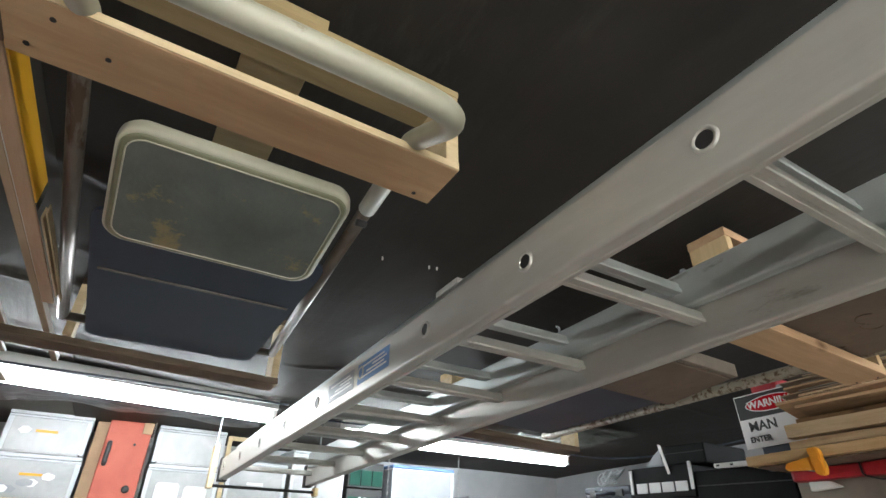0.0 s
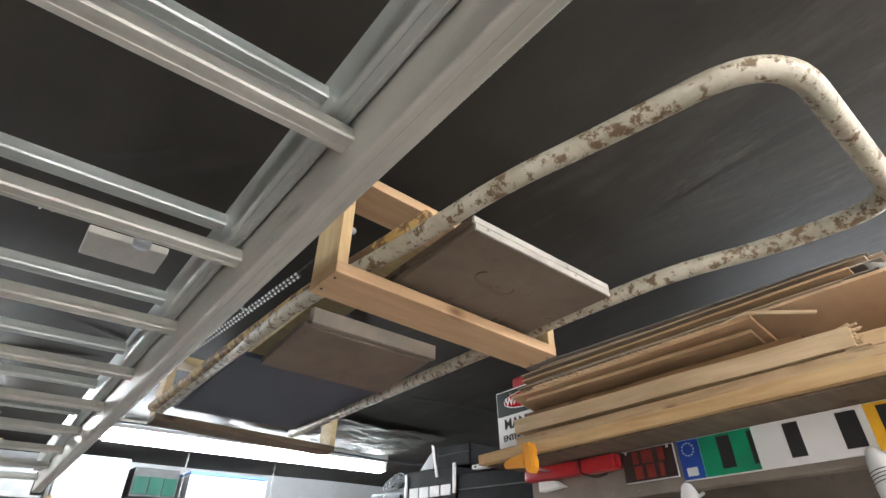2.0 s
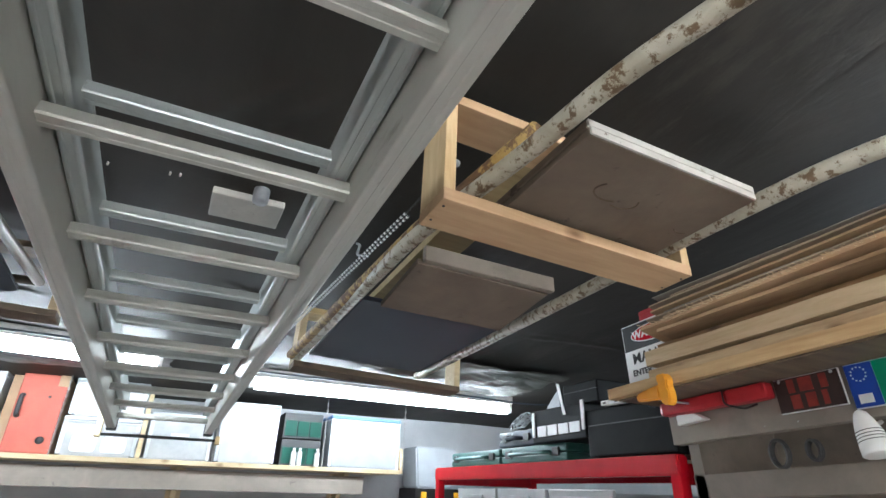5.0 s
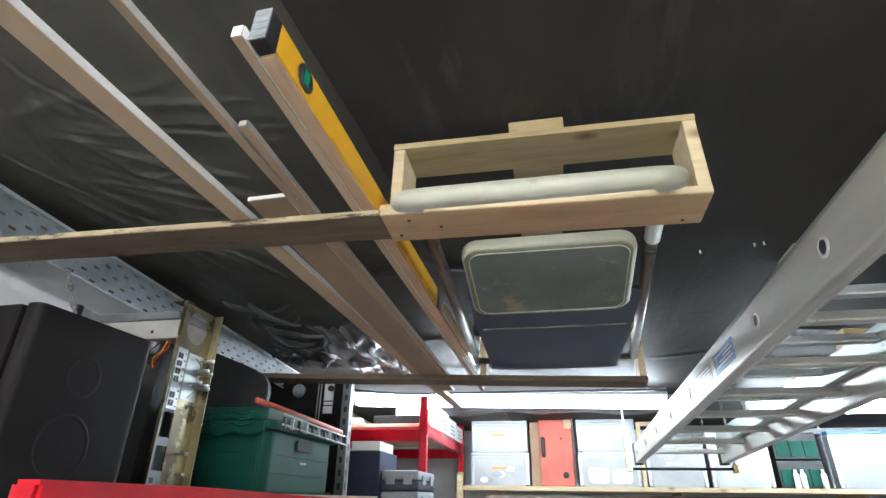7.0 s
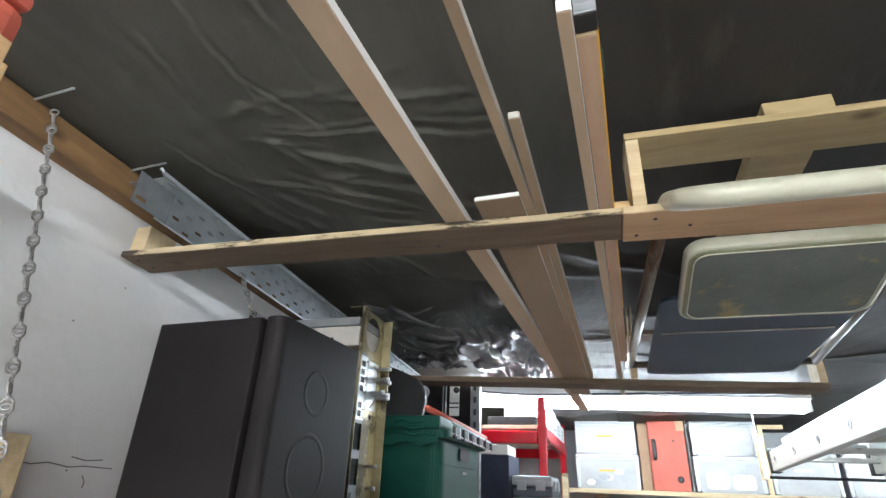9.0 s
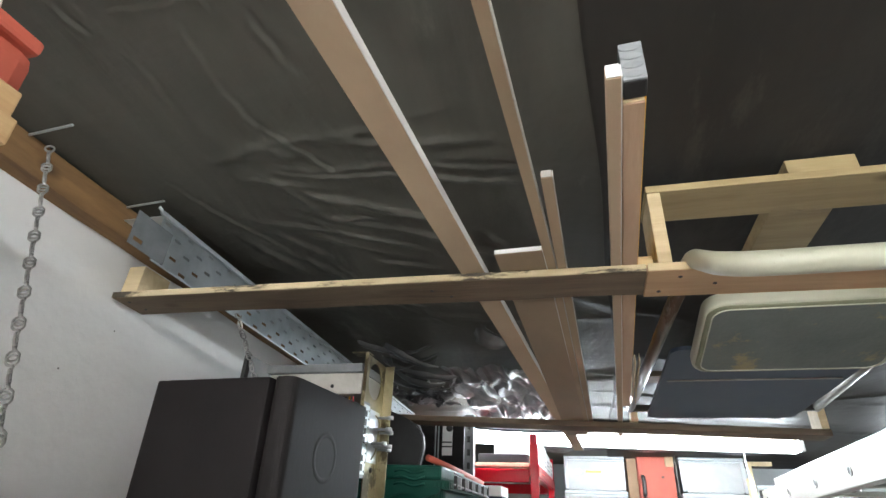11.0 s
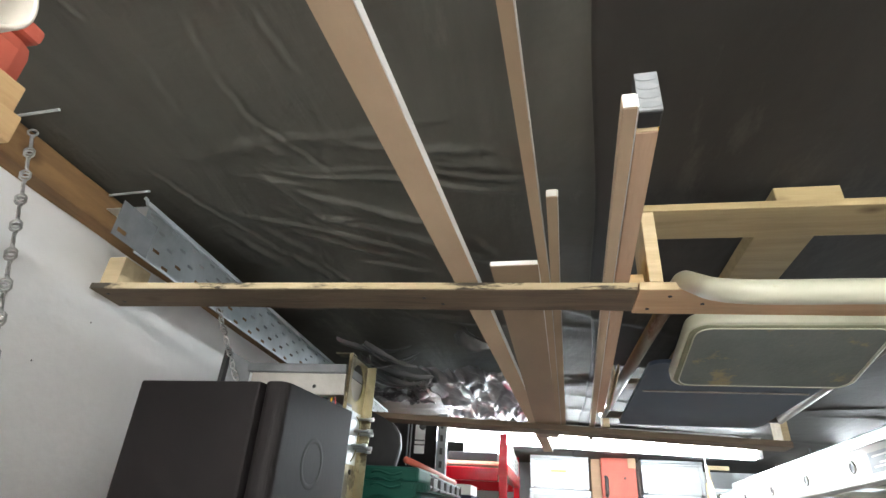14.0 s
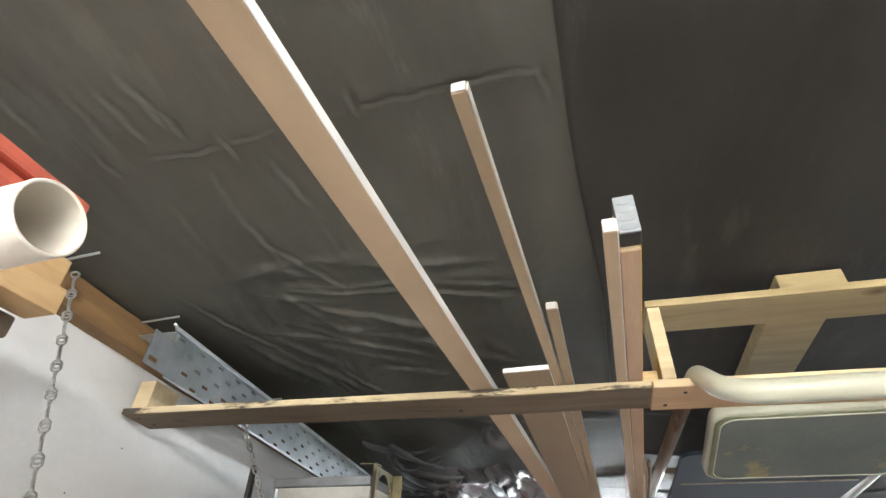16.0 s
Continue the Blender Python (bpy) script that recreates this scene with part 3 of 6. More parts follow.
# ---- hung from the roof: the timber rack with the stool ----
rack = thing("ceiling_rack", (-0.47, 0.85, CEIL), "home-made pine rack screwed under the roof, holding timber and a stool", "rack", space=ROOF)
LEAN = Matrix.Rotation(radians(0.95), 4, "Y")  # the front bearers drop a little towards the ladder
LEAN_FAR = Matrix.Rotation(radians(2.1), 4, "Y")
part("bearer", box(-1.676, -0.736, 0.840, 0.917, 2.1938, 2.2062, 0.0015, rough=0.002, turn=LEAN), OLD, rack, "old grey-brown bearer")
part("sawn_edge", box(-1.675, -0.737, 0.8372, 0.8392, 2.1946, 2.2056, 0.0004, turn=LEAN), EDGE, rack, "pale sawn edge with dark mould specks")
part("bearer", box(-0.735, -0.222, 0.8385, 0.925, 2.1815, 2.1945, 0.0012, turn=LEAN), PINK, rack, "pinkish planed bearer")
part("planed_edge", box(-0.7345, -0.2225, 0.8365, 0.8380, 2.1822, 2.1940, 0.0004, turn=LEAN), PALE, rack, "pale front edge")
part("upright", box(-0.7196, -0.7000, 0.839, 0.924, 2.199, 2.3210, 0.0015), PALE, rack)
part("upright", box(-0.2415, -0.2215, 0.839, 0.924, 2.191, 2.3185, 0.0015), PALE, rack)
part("top_rail", box(-0.7206, -0.2205, 0.838, 0.926, 2.3200, 2.3325, 0.0015, turn=Matrix.Rotation(radians(0.4), 4, "Y")), PINE_DULL, rack)
part("hanger_block", box(-1.664, -1.628, 0.842, 0.912, 2.2145, 2.268, 0.0015), PALE, rack)
part("joint_block", box(-0.752, -0.722, 0.862, 0.920, 2.200, 2.224, 0.0015), PINE, rack)
part("batten", box(-0.518, -0.425, 0.846, 2.0, 2.336, 2.362, 0.0015), PINE_DULL, rack)
part("bearer", box(-1.55, -0.172, 1.86, 1.935, 2.1825, 2.2005, 0.002, rough=0.002, turn=LEAN_FAR), OLD, rack, "old grey-brown bearer")
part("upright", box(-0.70, -0.68, 1.862, 1.934, 2.197, 2.335, 0.0015), PALE, rack)
part("upright", box(-0.195, -0.175, 1.862, 1.934, 2.178, 2.335, 0.0015), PALE, rack)
part("top_rail", box(-0.70, -0.175, 1.86, 1.935, 2.335, 2.352, 0.0015), OLD, rack)


def screws(points, parent, r=0.0038):
    for x, y, z in points:
        part("screw", lathe([(r, -0.0012), (r * 0.9, 0.0), (r * 0.2, 0.001)], (x, y, z), (0, 0, 1), 8), RUBBER, parent)


screws([(x, y, (2.2000 if x < -0.736 else 2.1880) - 0.01658 * (x - (-1.206 if x < -0.736 else -0.4785)) - 0.0065) for x, y in
        ((-1.652, 0.858), (-1.645, 0.893), (-0.690, 0.858), (-0.640, 0.884), (-0.715, 0.905), (-0.252, 0.912), (-1.063, 0.868), (-1.036, 0.892))], rack, 0.0032)

# the steel step stool lying folded on the rack
stool = thing("step_stool", (-0.45, 1.2, 2.196), "old cream-painted tubular steel step stool lying folded on the rack", "stool", space=ROOF)
part("leg_frame", tube(rounded([(-0.673, 0.925, 2.211), (-0.671, 0.89, 2.210), (-0.669, 0.85, 2.208), (-0.672, 0.700, 2.117), (-0.298, 0.700, 2.117), (-0.290, 0.85, 2.208), (-0.285, 0.89, 2.210), (-0.275, 1.03, 2.213)], 0.065, 8), 0.0145, 16), CREAM, stool, "cream tubular front legs", True)
part("rear_leg", tube([(-0.673, 0.915, 2.211), (-0.705, 1.80, 2.222)], 0.0120, 14), WORNSTEEL, stool, "worn bare steel leg", True)
part("rear_leg", tube([(-0.276, 1.02, 2.213), (-0.217, 1.80, 2.222)], 0.0120, 14), WORNSTEEL, stool, "worn bare steel leg", True)
part("rear_bar", tube([(-0.700, 1.795, 2.221), (-0.222, 1.795, 2.221)], 0.010, 12), WORNSTEEL, stool, "", True)
TIP = Matrix.Translation((0, 1.007, 2.200)) @ Matrix.Rotation(radians(-11.6), 4, "X")  # the seat has swung down at the back


def tipped(bm):
    bmesh.ops.transform(bm, matrix=TIP, verts=bm.verts)
    return bm


seat = part("seat", tipped(pan(-0.630, -0.302, -0.004, 0.228, 0.036, [(0.010, 0.0), (0.003, 0.0008), (0.0008, 0.003), (0.0, 0.007), (0.0, 0.021), (0.002, 0.0245), (0.006, 0.026)])), CREAM, stool, "cream steel seat pan with rounded corners", True)
part("rolled_rim", tipped(pan(-0.625, -0.307, 0.001, 0.223, 0.032, [(0.012, -0.0015), (0.004, -0.0022), (0.0, 0.0), (0.001, 0.0005)])), RIMGREEN, seat, "olive rolled rim", True)
part("seat_underside", tipped(prism(round_rect(-0.616, -0.316, 0.010, 0.214, 0.026), "z", -0.0026, -0.0012)), SEAT, seat, "dull green underside with flaked patches")
RIM = [(x, y, -0.0026) for x, y in round_rect(-0.616, -0.316, 0.010, 0.214, 0.026)]
part("seam", tipped(tube(RIM, 0.0012, 6, closed=True)), CREAM, seat, "pressed seam", True)
part("step", prism(round_rect(-0.655, -0.262, 1.24, 1.858, 0.03), "z", 2.2065, 2.2145), STEPBLUE, stool, "dark blue-black folded step")
part("step_seam", box(-0.64, -0.275, 1.455, 1.462, 2.2035, 2.2065, 0.001), WORNSTEEL, stool)
part("hinge", lathe([(0.004, -0.009), (0.006, -0.008), (0.006, 0.008), (0.004, 0.009)], (-0.280, 1.038, 2.188), (1, 0, 0), 14), RUBBER, stool, "small dark hinge pin", True)

# strips of wood and the level on the old bearer


def strip(name, points, width, thick, z, material, label, category, face=None, group=""):
    """A long flat strip along a line of (x, y) points, its underside at height z in the roof's axes; face paints its edge and near end."""
    pts = [Vector((x, y, 0)) for x, y in points]
    ways = [(b - a).normalized() for a, b in zip(pts, pts[1:])]
    sides = [Vector((w.y, -w.x, 0)) for w in [ways[0], *[(a + b).normalized() for a, b in zip(ways, ways[1:])], ways[-1]]]
    mid = (pts[0] + pts[-1]) / 2
    ob = thing(name, (mid.x, mid.y, z), label, category, group, ROOF)

    def run(lo, hi, z0, z1, bevel):
        bm = bmesh.new()
        rings = [[bm.verts.new(p + n * u + Vector((0, 0, h))) for u, h in ((lo, z0), (hi, z0), (hi, z1), (lo, z1))] for p, n in zip(pts, sides)]
        for a, b in zip(rings, rings[1:]):
            for k in range(4):
                bm.faces.new((a[k], a[(k + 1) % 4], b[(k + 1) % 4], b[k]))
        bm.faces.new(rings[0][::-1])
        bm.faces.new(rings[-1])
        bmesh.ops.recalc_face_normals(bm, faces=bm.faces)
        if bevel:
            bmesh.ops.bevel(bm, geom=[e for e in bm.edges if e.calc_face_angle(0) > 0.9], offset=bevel, segments=2, affect="EDGES")
        return bm

    h = width / 2
    part("board", run(-h, h, z, z + thick, 0.0008), material, ob)
    if face:
        part("painted_edge", run(h + 0.0002, h + 0.0012, z + 0.0008, z + thick, 0), face, ob, "white primed edge")
    a, w, n = pts[0], ways[0], sides[0]
    bm = bmesh.new()
    bmesh.ops.create_cube(bm, size=1)
    bmesh.ops.transform(bm, matrix=Matrix.Translation(a - w * 0.0008 + Vector((0, 0, z + thick / 2 + 0.0003))) @ Matrix((n, w, (0, 0, 1))).transposed().to_4x4() @ Matrix.Diagonal((width - 0.001, 0.001, thick - 0.0008, 1)), verts=bm.verts)
    part("painted_end" if face else "sawn_end", bm, face or PALE, ob, "white primed end" if face else "pale sawn end")
    return ob


strip("skirting_board", [(-1.086, -0.35), (-1.0365, 0.254), (-0.9918, 0.825), (-0.869, 2.42)], 0.0362, 0.013, 2.2035, MDF, "long primed mdf skirting board resting on the rack", "board", WHITE_PAINT)
strip("timber_strip", [(-0.8997, 0.2905), (-0.8692, 0.835), (-0.832, 1.95)], 0.0125, 0.0115, 2.2016, MDF_MID, "thin tan wooden strip resting on the rack", "strip", WORNWHITE)
strip("timber_strip", [(-0.8605, 0.616), (-0.8547, 0.833), (-0.8175, 1.95)], 0.0128, 0.0100, 2.2014, MDF_MID, "short thin tan strip beside the brown board", "strip", WORNWHITE)
strip("wide_board", [(-0.9137, 0.785), (-0.866, 2.1)], 0.0690, 0.0075, 2.2022, MDF_DARK, "wide brown board lying on the rack beside thin strips", "board", WHITE_PAINT)
strip("timber_strip", [(-0.7908, 0.480), (-0.7772, 0.835), (-0.722, 2.11)], 0.0132, 0.0165, 2.2000, MDF, "square primed strip beside the spirit level", "strip", WHITE_PAINT)
strip("timber_strip", [(-0.7712, 0.514), (-0.7580, 0.835), (-0.7235, 1.68)], 0.0200, 0.006, 2.1998, PINK_Y, "pinkish strip under the spirit level", "strip")
strip("timber_strip", [(-0.7215, 1.31), (-0.7085, 1.64)], 0.0030, 0.022, 2.2, PALE, "thin pale slat standing on edge past the level", "strip")
strip("timber_strip", [(-0.7140, 1.29), (-0.7010, 1.66)], 0.0022, 0.018, 2.2, PALE, "thin pale slat standing on edge past the level", "strip")

# the level lies on the pinkish strip
LV = Matrix.Rotation(radians(-2.34), 4, "Z")
LEVEL_SPACE = ROOF @ Matrix.Translation((-0.7712, 0.488, 2.2062)) @ LV
level = thing("spirit_level", (0, 0, 0), "yellow box spirit level with grey end caps lying on the rack", "level", space=LEVEL_SPACE)
part("body", box(-0.0110, 0.0110, 0.022, 0.790, 0, 0.0455, 0.002), YELLOW, level)
part("end_cap", box(-0.0108, 0.0108, 0.002, 0.0235, -0.0035, 0.0460, 0.002), RUBBER, level, "black cap body")
part("end_cap", box(-0.0108, 0.0108, 0.7895, 0.812, -0.0005, 0.0460, 0.002), RUBBER, level, "black cap body")
part("cap_face", box(-0.0105, 0.0105, -0.0005, 0.0018, -0.0030, 0.0455, 0.0008), CAPGREY, level, "grey ribbed cap")
for q in range(4):
    part("cap_rib", prism([(0.0100 * math.cos(t), 0.0035 + 0.0115 * q + 0.0042 * math.sin(t)) for t in (2 * math.pi * k / 20 for k in range(20))], "y", -0.0013, -0.0004, 0.0003), CAPGREY, level)
part("vial", lathe([(0.0165, -0.0006), (0.0190, 0.0), (0.0190, 0.0014), (0.0155, 0.0018)], (0.0110, 0.088, 0.0235), (1, 0, 0), 26), RUBBER, level, "", True)
part("vial_glass", lathe([(0.0140, 0), (0.0140, 0.0022), (0.0110, 0.0024)], (0.0110, 0.088, 0.0235), (1, 0, 0), 22), VIAL, level, "green bubble vial", True)
part("vial_slot", box(0.0131, 0.0138, 0.082, 0.094, 0.0125, 0.0345, 0.0004), PLATEGREEN, level, "green spirit tube")

# ---- the ladder ----
ladder = thing("extension_ladder", (0.14, 1.5, 2.035), "two-section aluminium extension ladder hung flat under the roof", "ladder", space=ROOF @ Matrix.Translation((0, 0, 0.013)))


def rail(x0, x1, z0, z1, y0, y1):
    """A closed rail of extruded aluminium with rounded corners and a shallow groove along its underside."""
    r = 0.005
    m = (x0 + x1) / 2
    out = round_rect(x0, x1, z0, z1, r, 4)
    low = [(m - 0.006, z0), (m - 0.0045, z0 + 0.0012), (m + 0.0045, z0 + 0.0012), (m + 0.006, z0)]
    return prism(out[:15] + low + out[15:], "y", y0, y1)


NEAR, FAR = -0.35, 3.02
for x0, x1 in ((-0.0880, -0.0545), (0.2985, 0.3320)):
    part("rail", rail(x0, x1, 2.035, 2.122, NEAR, FAR), ALU, ladder, "worn aluminium side rail of the lower section")
for x0, x1 in ((-0.0530, -0.0270), (0.2710, 0.2970)):
    part("rail", rail(x0, x1, 2.098, 2.164, NEAR + 0.1, FAR - 0.12), ALU_UP, ladder, "aluminium side rail of the upper section")
RUNG = [(-0.012, -0.010), (-0.004, -0.010), (-0.003, -0.0092), (0.003, -0.0092), (0.004, -0.010), (0.012, -0.010), (0.0135, -0.007), (0.0125, -0.002), (0.0105, -0.001),
        (0.009, 0.010), (-0.009, 0.010), (-0.0105, -0.001), (-0.0125, -0.002), (-0.0135, -0.007)]
k = 0
y = 0.581 - 3 * 0.2925
while y < FAR - 0.03:
    part("rung", prism([(y + u, 2.080 + v) for u, v in RUNG], "x", -0.0862, 0.3302, 0.0), ALU, ladder)
    # the rung's flared end, a hollow eye in the rail's outer face
    for x, s in ((-0.0880, -1), (0.3320, 1)):
        part("rung_end", lathe([(0.0165, -0.0005), (0.0160, 0.0016), (0.0140, 0.0030), (0.0120, 0.0026), (0.0108, 0.0008), (0.0105, -0.0005)], (x, y, 2.081), (s, 0, 0), 18, ends=False), ALU, ladder, "", True)
        part("rung_hole", lathe([(0.0108, 0.0), (0.0108, 0.0006)], (x + s * 0.0004, y + 0.0008, 2.0815), (s, 0, 0), 16), RUBBER, ladder)
    part("rung", prism([(y + 0.012 + u * 0.9, 2.135 + v) for u, v in RUNG], "x", -0.028, 0.272, 0.0), ALU_UP, ladder)
    y += 0.2925
for x in (-0.0712, 0.3152):
    part("foot", box(x - 0.0190, x + 0.0190, FAR - 0.03, FAR + 0.012, 2.03, 2.127, 0.004), RUBBER, ladder, "black plastic foot")
for y0, y1 in ((1.315, 1.475), (1.50, 1.665)):
    st = part("sticker", box(-0.0892, -0.0882, y0, y1, 2.056, 2.102, 0), BLUE if y0 < 1.4 else GREYPLASTIC, ladder, "blue and white instruction sticker")
    for q in range(4):
        part("print_bar", box(-0.0898, -0.0890, y0 + 0.01 + 0.012 * (q % 2), y1 - 0.02 - 0.03 * (q % 3), 2.066 + q * 0.008, 2.070 + q * 0.008, 0), SIGNWHITE, st)

for yy in (3.03, -0.30):
    hook = thing("ladder_hanger", (0.14, yy, CEIL), "steel rod hanger under the roof that carries the ladder", "hanger", "ladder hangers", ROOF)
    part("rod", tube([(-0.115, yy, 2.027), (0.362, yy, 2.027)], 0.0065, 10), RUBBER, hook, "dark steel rod", True)
    part("upright", box(-0.128, -0.106, yy - 0.03, yy + 0.02, 2.015, 2.19, 0.0015), PALE, hook, "pale pine upright")
    part("upright", box(0.352, 0.372, yy - 0.02, yy + 0.02, 2.010, 2.045, 0.0015), PINE, hook, "pine block")
    part("strap", box(-0.121, -0.113, yy + 0.005, yy + 0.010, 2.19, 2.366, 0), WEATHERGALV, hook)
    part("strap", box(0.358, 0.366, yy - 0.003, yy + 0.003, 2.045, 2.366, 0), WEATHERGALV, hook)

# ---- the second rack, with the tubular steps ----
TILTED = ROOF @ Matrix.Translation((0.70, 0.014, 2.126)) @ Matrix.Rotation(radians(1.5), 4, "Y") @ Matrix.Translation((-0.70, 0, -2.12))
TILTED_RACK = TILTED @ Matrix.Translation((0.70, 0, 2.119)) @ Matrix.Rotation(radians(0.7), 4, "Y") @ Matrix.Translation((-0.70, 0, -2.12))
rack2 = thing("ceiling_rack", (0.69, 0.88, CEIL), "new pine rack under the roof holding tubular steel steps", "rack", space=TILTED_RACK)
part("bearer", box(0.438, 0.951, 0.842, 0.93, 2.100, 2.121, 0.0015), PINK, rack2)
part("upright", box(0.438, 0.458, 0.843, 0.929, 2.121, 2.296, 0.0015), PINE_Z, rack2)
part("upright", box(0.931, 0.951, 0.843, 0.929, 2.121, 2.296, 0.0015), PINE_Z, rack2)
part("top_rail", box(0.437, 0.952, 0.842, 0.93, 2.296, 2.316, 0.0015), PINK, rack2)
part("bearer", box(0.46, 1.06, 1.95, 2.03, 2.12, 2.14, 0.0015), OLD, rack2)
part("upright", box(0.46, 0.482, 1.951, 2.029, 2.14, 2.306, 0.0015), PALE, rack2)
part("upright", box(1.038, 1.06, 1.951, 2.029, 2.14, 2.306, 0.0015), PALE, rack2)
part("top_rail", box(0.459, 1.061, 1.95, 2.03, 2.306, 2.327, 0.0015), PINE, rack2)
part("batten", box(0.64, 0.74, 0.925, 2.04, 2.3275, 2.352, 0.0015), PINE_DULL, rack2)

steps = thing("folding_steps", (0.72, 1.2, 2.121), "folding steps of chipped white steel tube with grey wooden treads", "steps", space=TILTED)
part("leg_frame", tube(rounded([(0.47, 1.97, 2.155), (0.478, 1.05, 2.150), (0.522, 0.75, 2.151), (0.539, 0.575, 2.155), (0.572, 0.43, 2.155), (0.608, 0.243, 2.155), (0.998, 0.243, 2.155), (0.982, 0.41, 2.155), (0.935, 0.55, 2.155), (0.915, 0.72, 2.15), (0.90, 1.97, 2.155)], 0.085, 9), 0.0145, 16), CHIPPED, steps, "bent steel tube with flaking white paint", True)
part("back_leg", tube(rounded([(0.524, 0.722, 2.176), (0.505, 0.89, 2.172), (0.483, 1.04, 2.165), (0.466, 1.36, 2.158), (0.447, 1.95, 2.155)], 0.05), 0.0135, 14), RUSTY, steps, "rusty yellowed tube", True)
part("tread", box(0.555, 0.878, 0.655, 0.90, 2.1285, 2.1405, 0.002), TREAD, steps, "grey painted wooden tread")
part("tread_front", box(0.556, 0.877, 0.6515, 0.6545, 2.129, 2.1405, 0.0006, rough=0.0006), WORNWHITE, steps, "worn white front edge")
part("tread_front", box(0.554, 0.879, 0.6525, 0.6565, 2.1425, 2.1535, 0.0006, rough=0.0006), WORNWHITE, steps, "worn white front edge")
part("tread_top", box(0.553, 0.880, 0.657, 0.902, 2.1415, 2.154, 0.002), TREAD, steps)
for cx, cy, r, a0, a1 in ((0.672, 0.742, 0.030, 0.9, 3.9), (0.705, 0.752, 0.026, -0.6, 2.0), (0.79, 0.845, 0.010, 0.0, 4.0), (0.735, 0.86, 0.012, 1.0, 4.2), (0.85, 0.77, 0.014, 0.5, 2.8)):
    part("scuff", tube([(cx + r * math.cos(a0 + (a1 - a0) * k / 10), cy + 0.7 * r * math.sin(a0 + (a1 - a0) * k / 10), 2.1286) for k in range(11)], 0.0018, 5), OLD, steps, "dark scuff")
T2 = Matrix.Rotation(radians(-6), 4, "X")
part("tread", box(0.535, 0.865, 1.158, 1.37, 2.146, 2.160, 0.002, turn=T2), TREAD, steps, "dark grey-brown wooden tread")
part("tread_lip", box(0.545, 0.872, 1.140, 1.157, 2.160, 2.196, 0.003), GREYBOARD, steps, "pale grey wooden front edge")
part("panel", box(0.50, 0.93, 1.40, 1.93, 2.158, 2.170, 0.002), DARKPLATE, steps, "dark underside of the folded platform")

screws([(0.447, 0.86, 2.0995), (0.447, 0.905, 2.0995), (0.942, 0.86, 2.0995), (0.942, 0.905, 2.0995)], rack2, 0.0024)

# small things fixed to the sheet
solo("ceiling_block", box(0.124, 0.284, 1.385, 1.495, 2.347, 2.366, 0.004), WORNWHITE, (0.21, 1.44, 2.352), "small white painted wooden block screwed to the ceiling", "block", space=ROOF)
solo("ceiling_peg", lathe([(0.016, -0.02), (0.018, -0.016), (0.018, 0.02)], (0.225, 1.355, 2.35), (0, 0, 1), 14), CAPGREY, (0.225, 1.355, 2.36), "short wooden peg beside the white block", "peg", space=ROOF, smooth=True)
for (x, y) in ((-0.084, 1.395), (0.035, 1.375), (0.055, 1.371)):
    solo("ceiling_pin", lathe([(0.0014, -0.004), (0.0024, -0.002), (0.0024, 0.005)], (x, y, 2.361), (0, 0, 1), 8), WORNWHITE, (x, y, 2.365), "small white pin holding the sheet", "pin", "sheet pins", ROOF)


# ---- loose sheets at the far end of the roof ----
def crumpled(x0, x1, y0, y1, z, depth, seed, n=34, fine=1.0):
    bm = bmesh.new()
    rows = []
    for j in range(n + 1):
        row = []
        for i in range(n + 1):
            u, v = i / n, j / n
            p = Vector((u * 4.0 * fine, v * 4.0, seed))
            wave = noise.noise(p) + 0.9 * abs(noise.noise(Vector((p.x * 2.2, p.y * 0.9, seed)))) + 0.5 * abs(noise.noise(Vector((p.x * 1.3 + p.y * 1.6, p.y * 2.4 - p.x, seed + 3))))
            edge = 0.03 * noise.noise(Vector((u * 5, v * 5, seed + 9)))
            row.append(bm.verts.new((x0 + (x1 - x0) * u + edge, y0 + (y1 - y0) * v + edge, z - depth * (0.5 + 0.5 * wave))))
        rows.append(row)
    for j in range(n):
        for i in range(n):
            bm.faces.new((rows[j][i], rows[j][i + 1], rows[j + 1][i + 1], rows[j + 1][i]))
    return bm


solo("foil_sheet", crumpled(-1.27, -0.93, 1.70, 2.40, 2.362, 0.060, 2.0, 46, 1.25), FOIL, (-1.15, 2.1, 2.37), "crumpled silver foil insulation hanging from the roof", "foil", "foil sheets", ROOF)
solo("foil_sheet", crumpled(-1.2, 0.1, 2.85, 3.25, 2.362, 0.035, 5.0), FOIL, (-0.5, 3.0, 2.37), "silver foil insulation above the fluorescent batten", "foil", "foil sheets", ROOF)
solo("foil_sheet", crumpled(0.9, 1.9, 2.35, 2.85, 2.362, 0.03, 7.0), SHEET, (1.4, 2.6, 2.37), "pleated black sheet near the fluorescent batten", "sheet", "", ROOF)


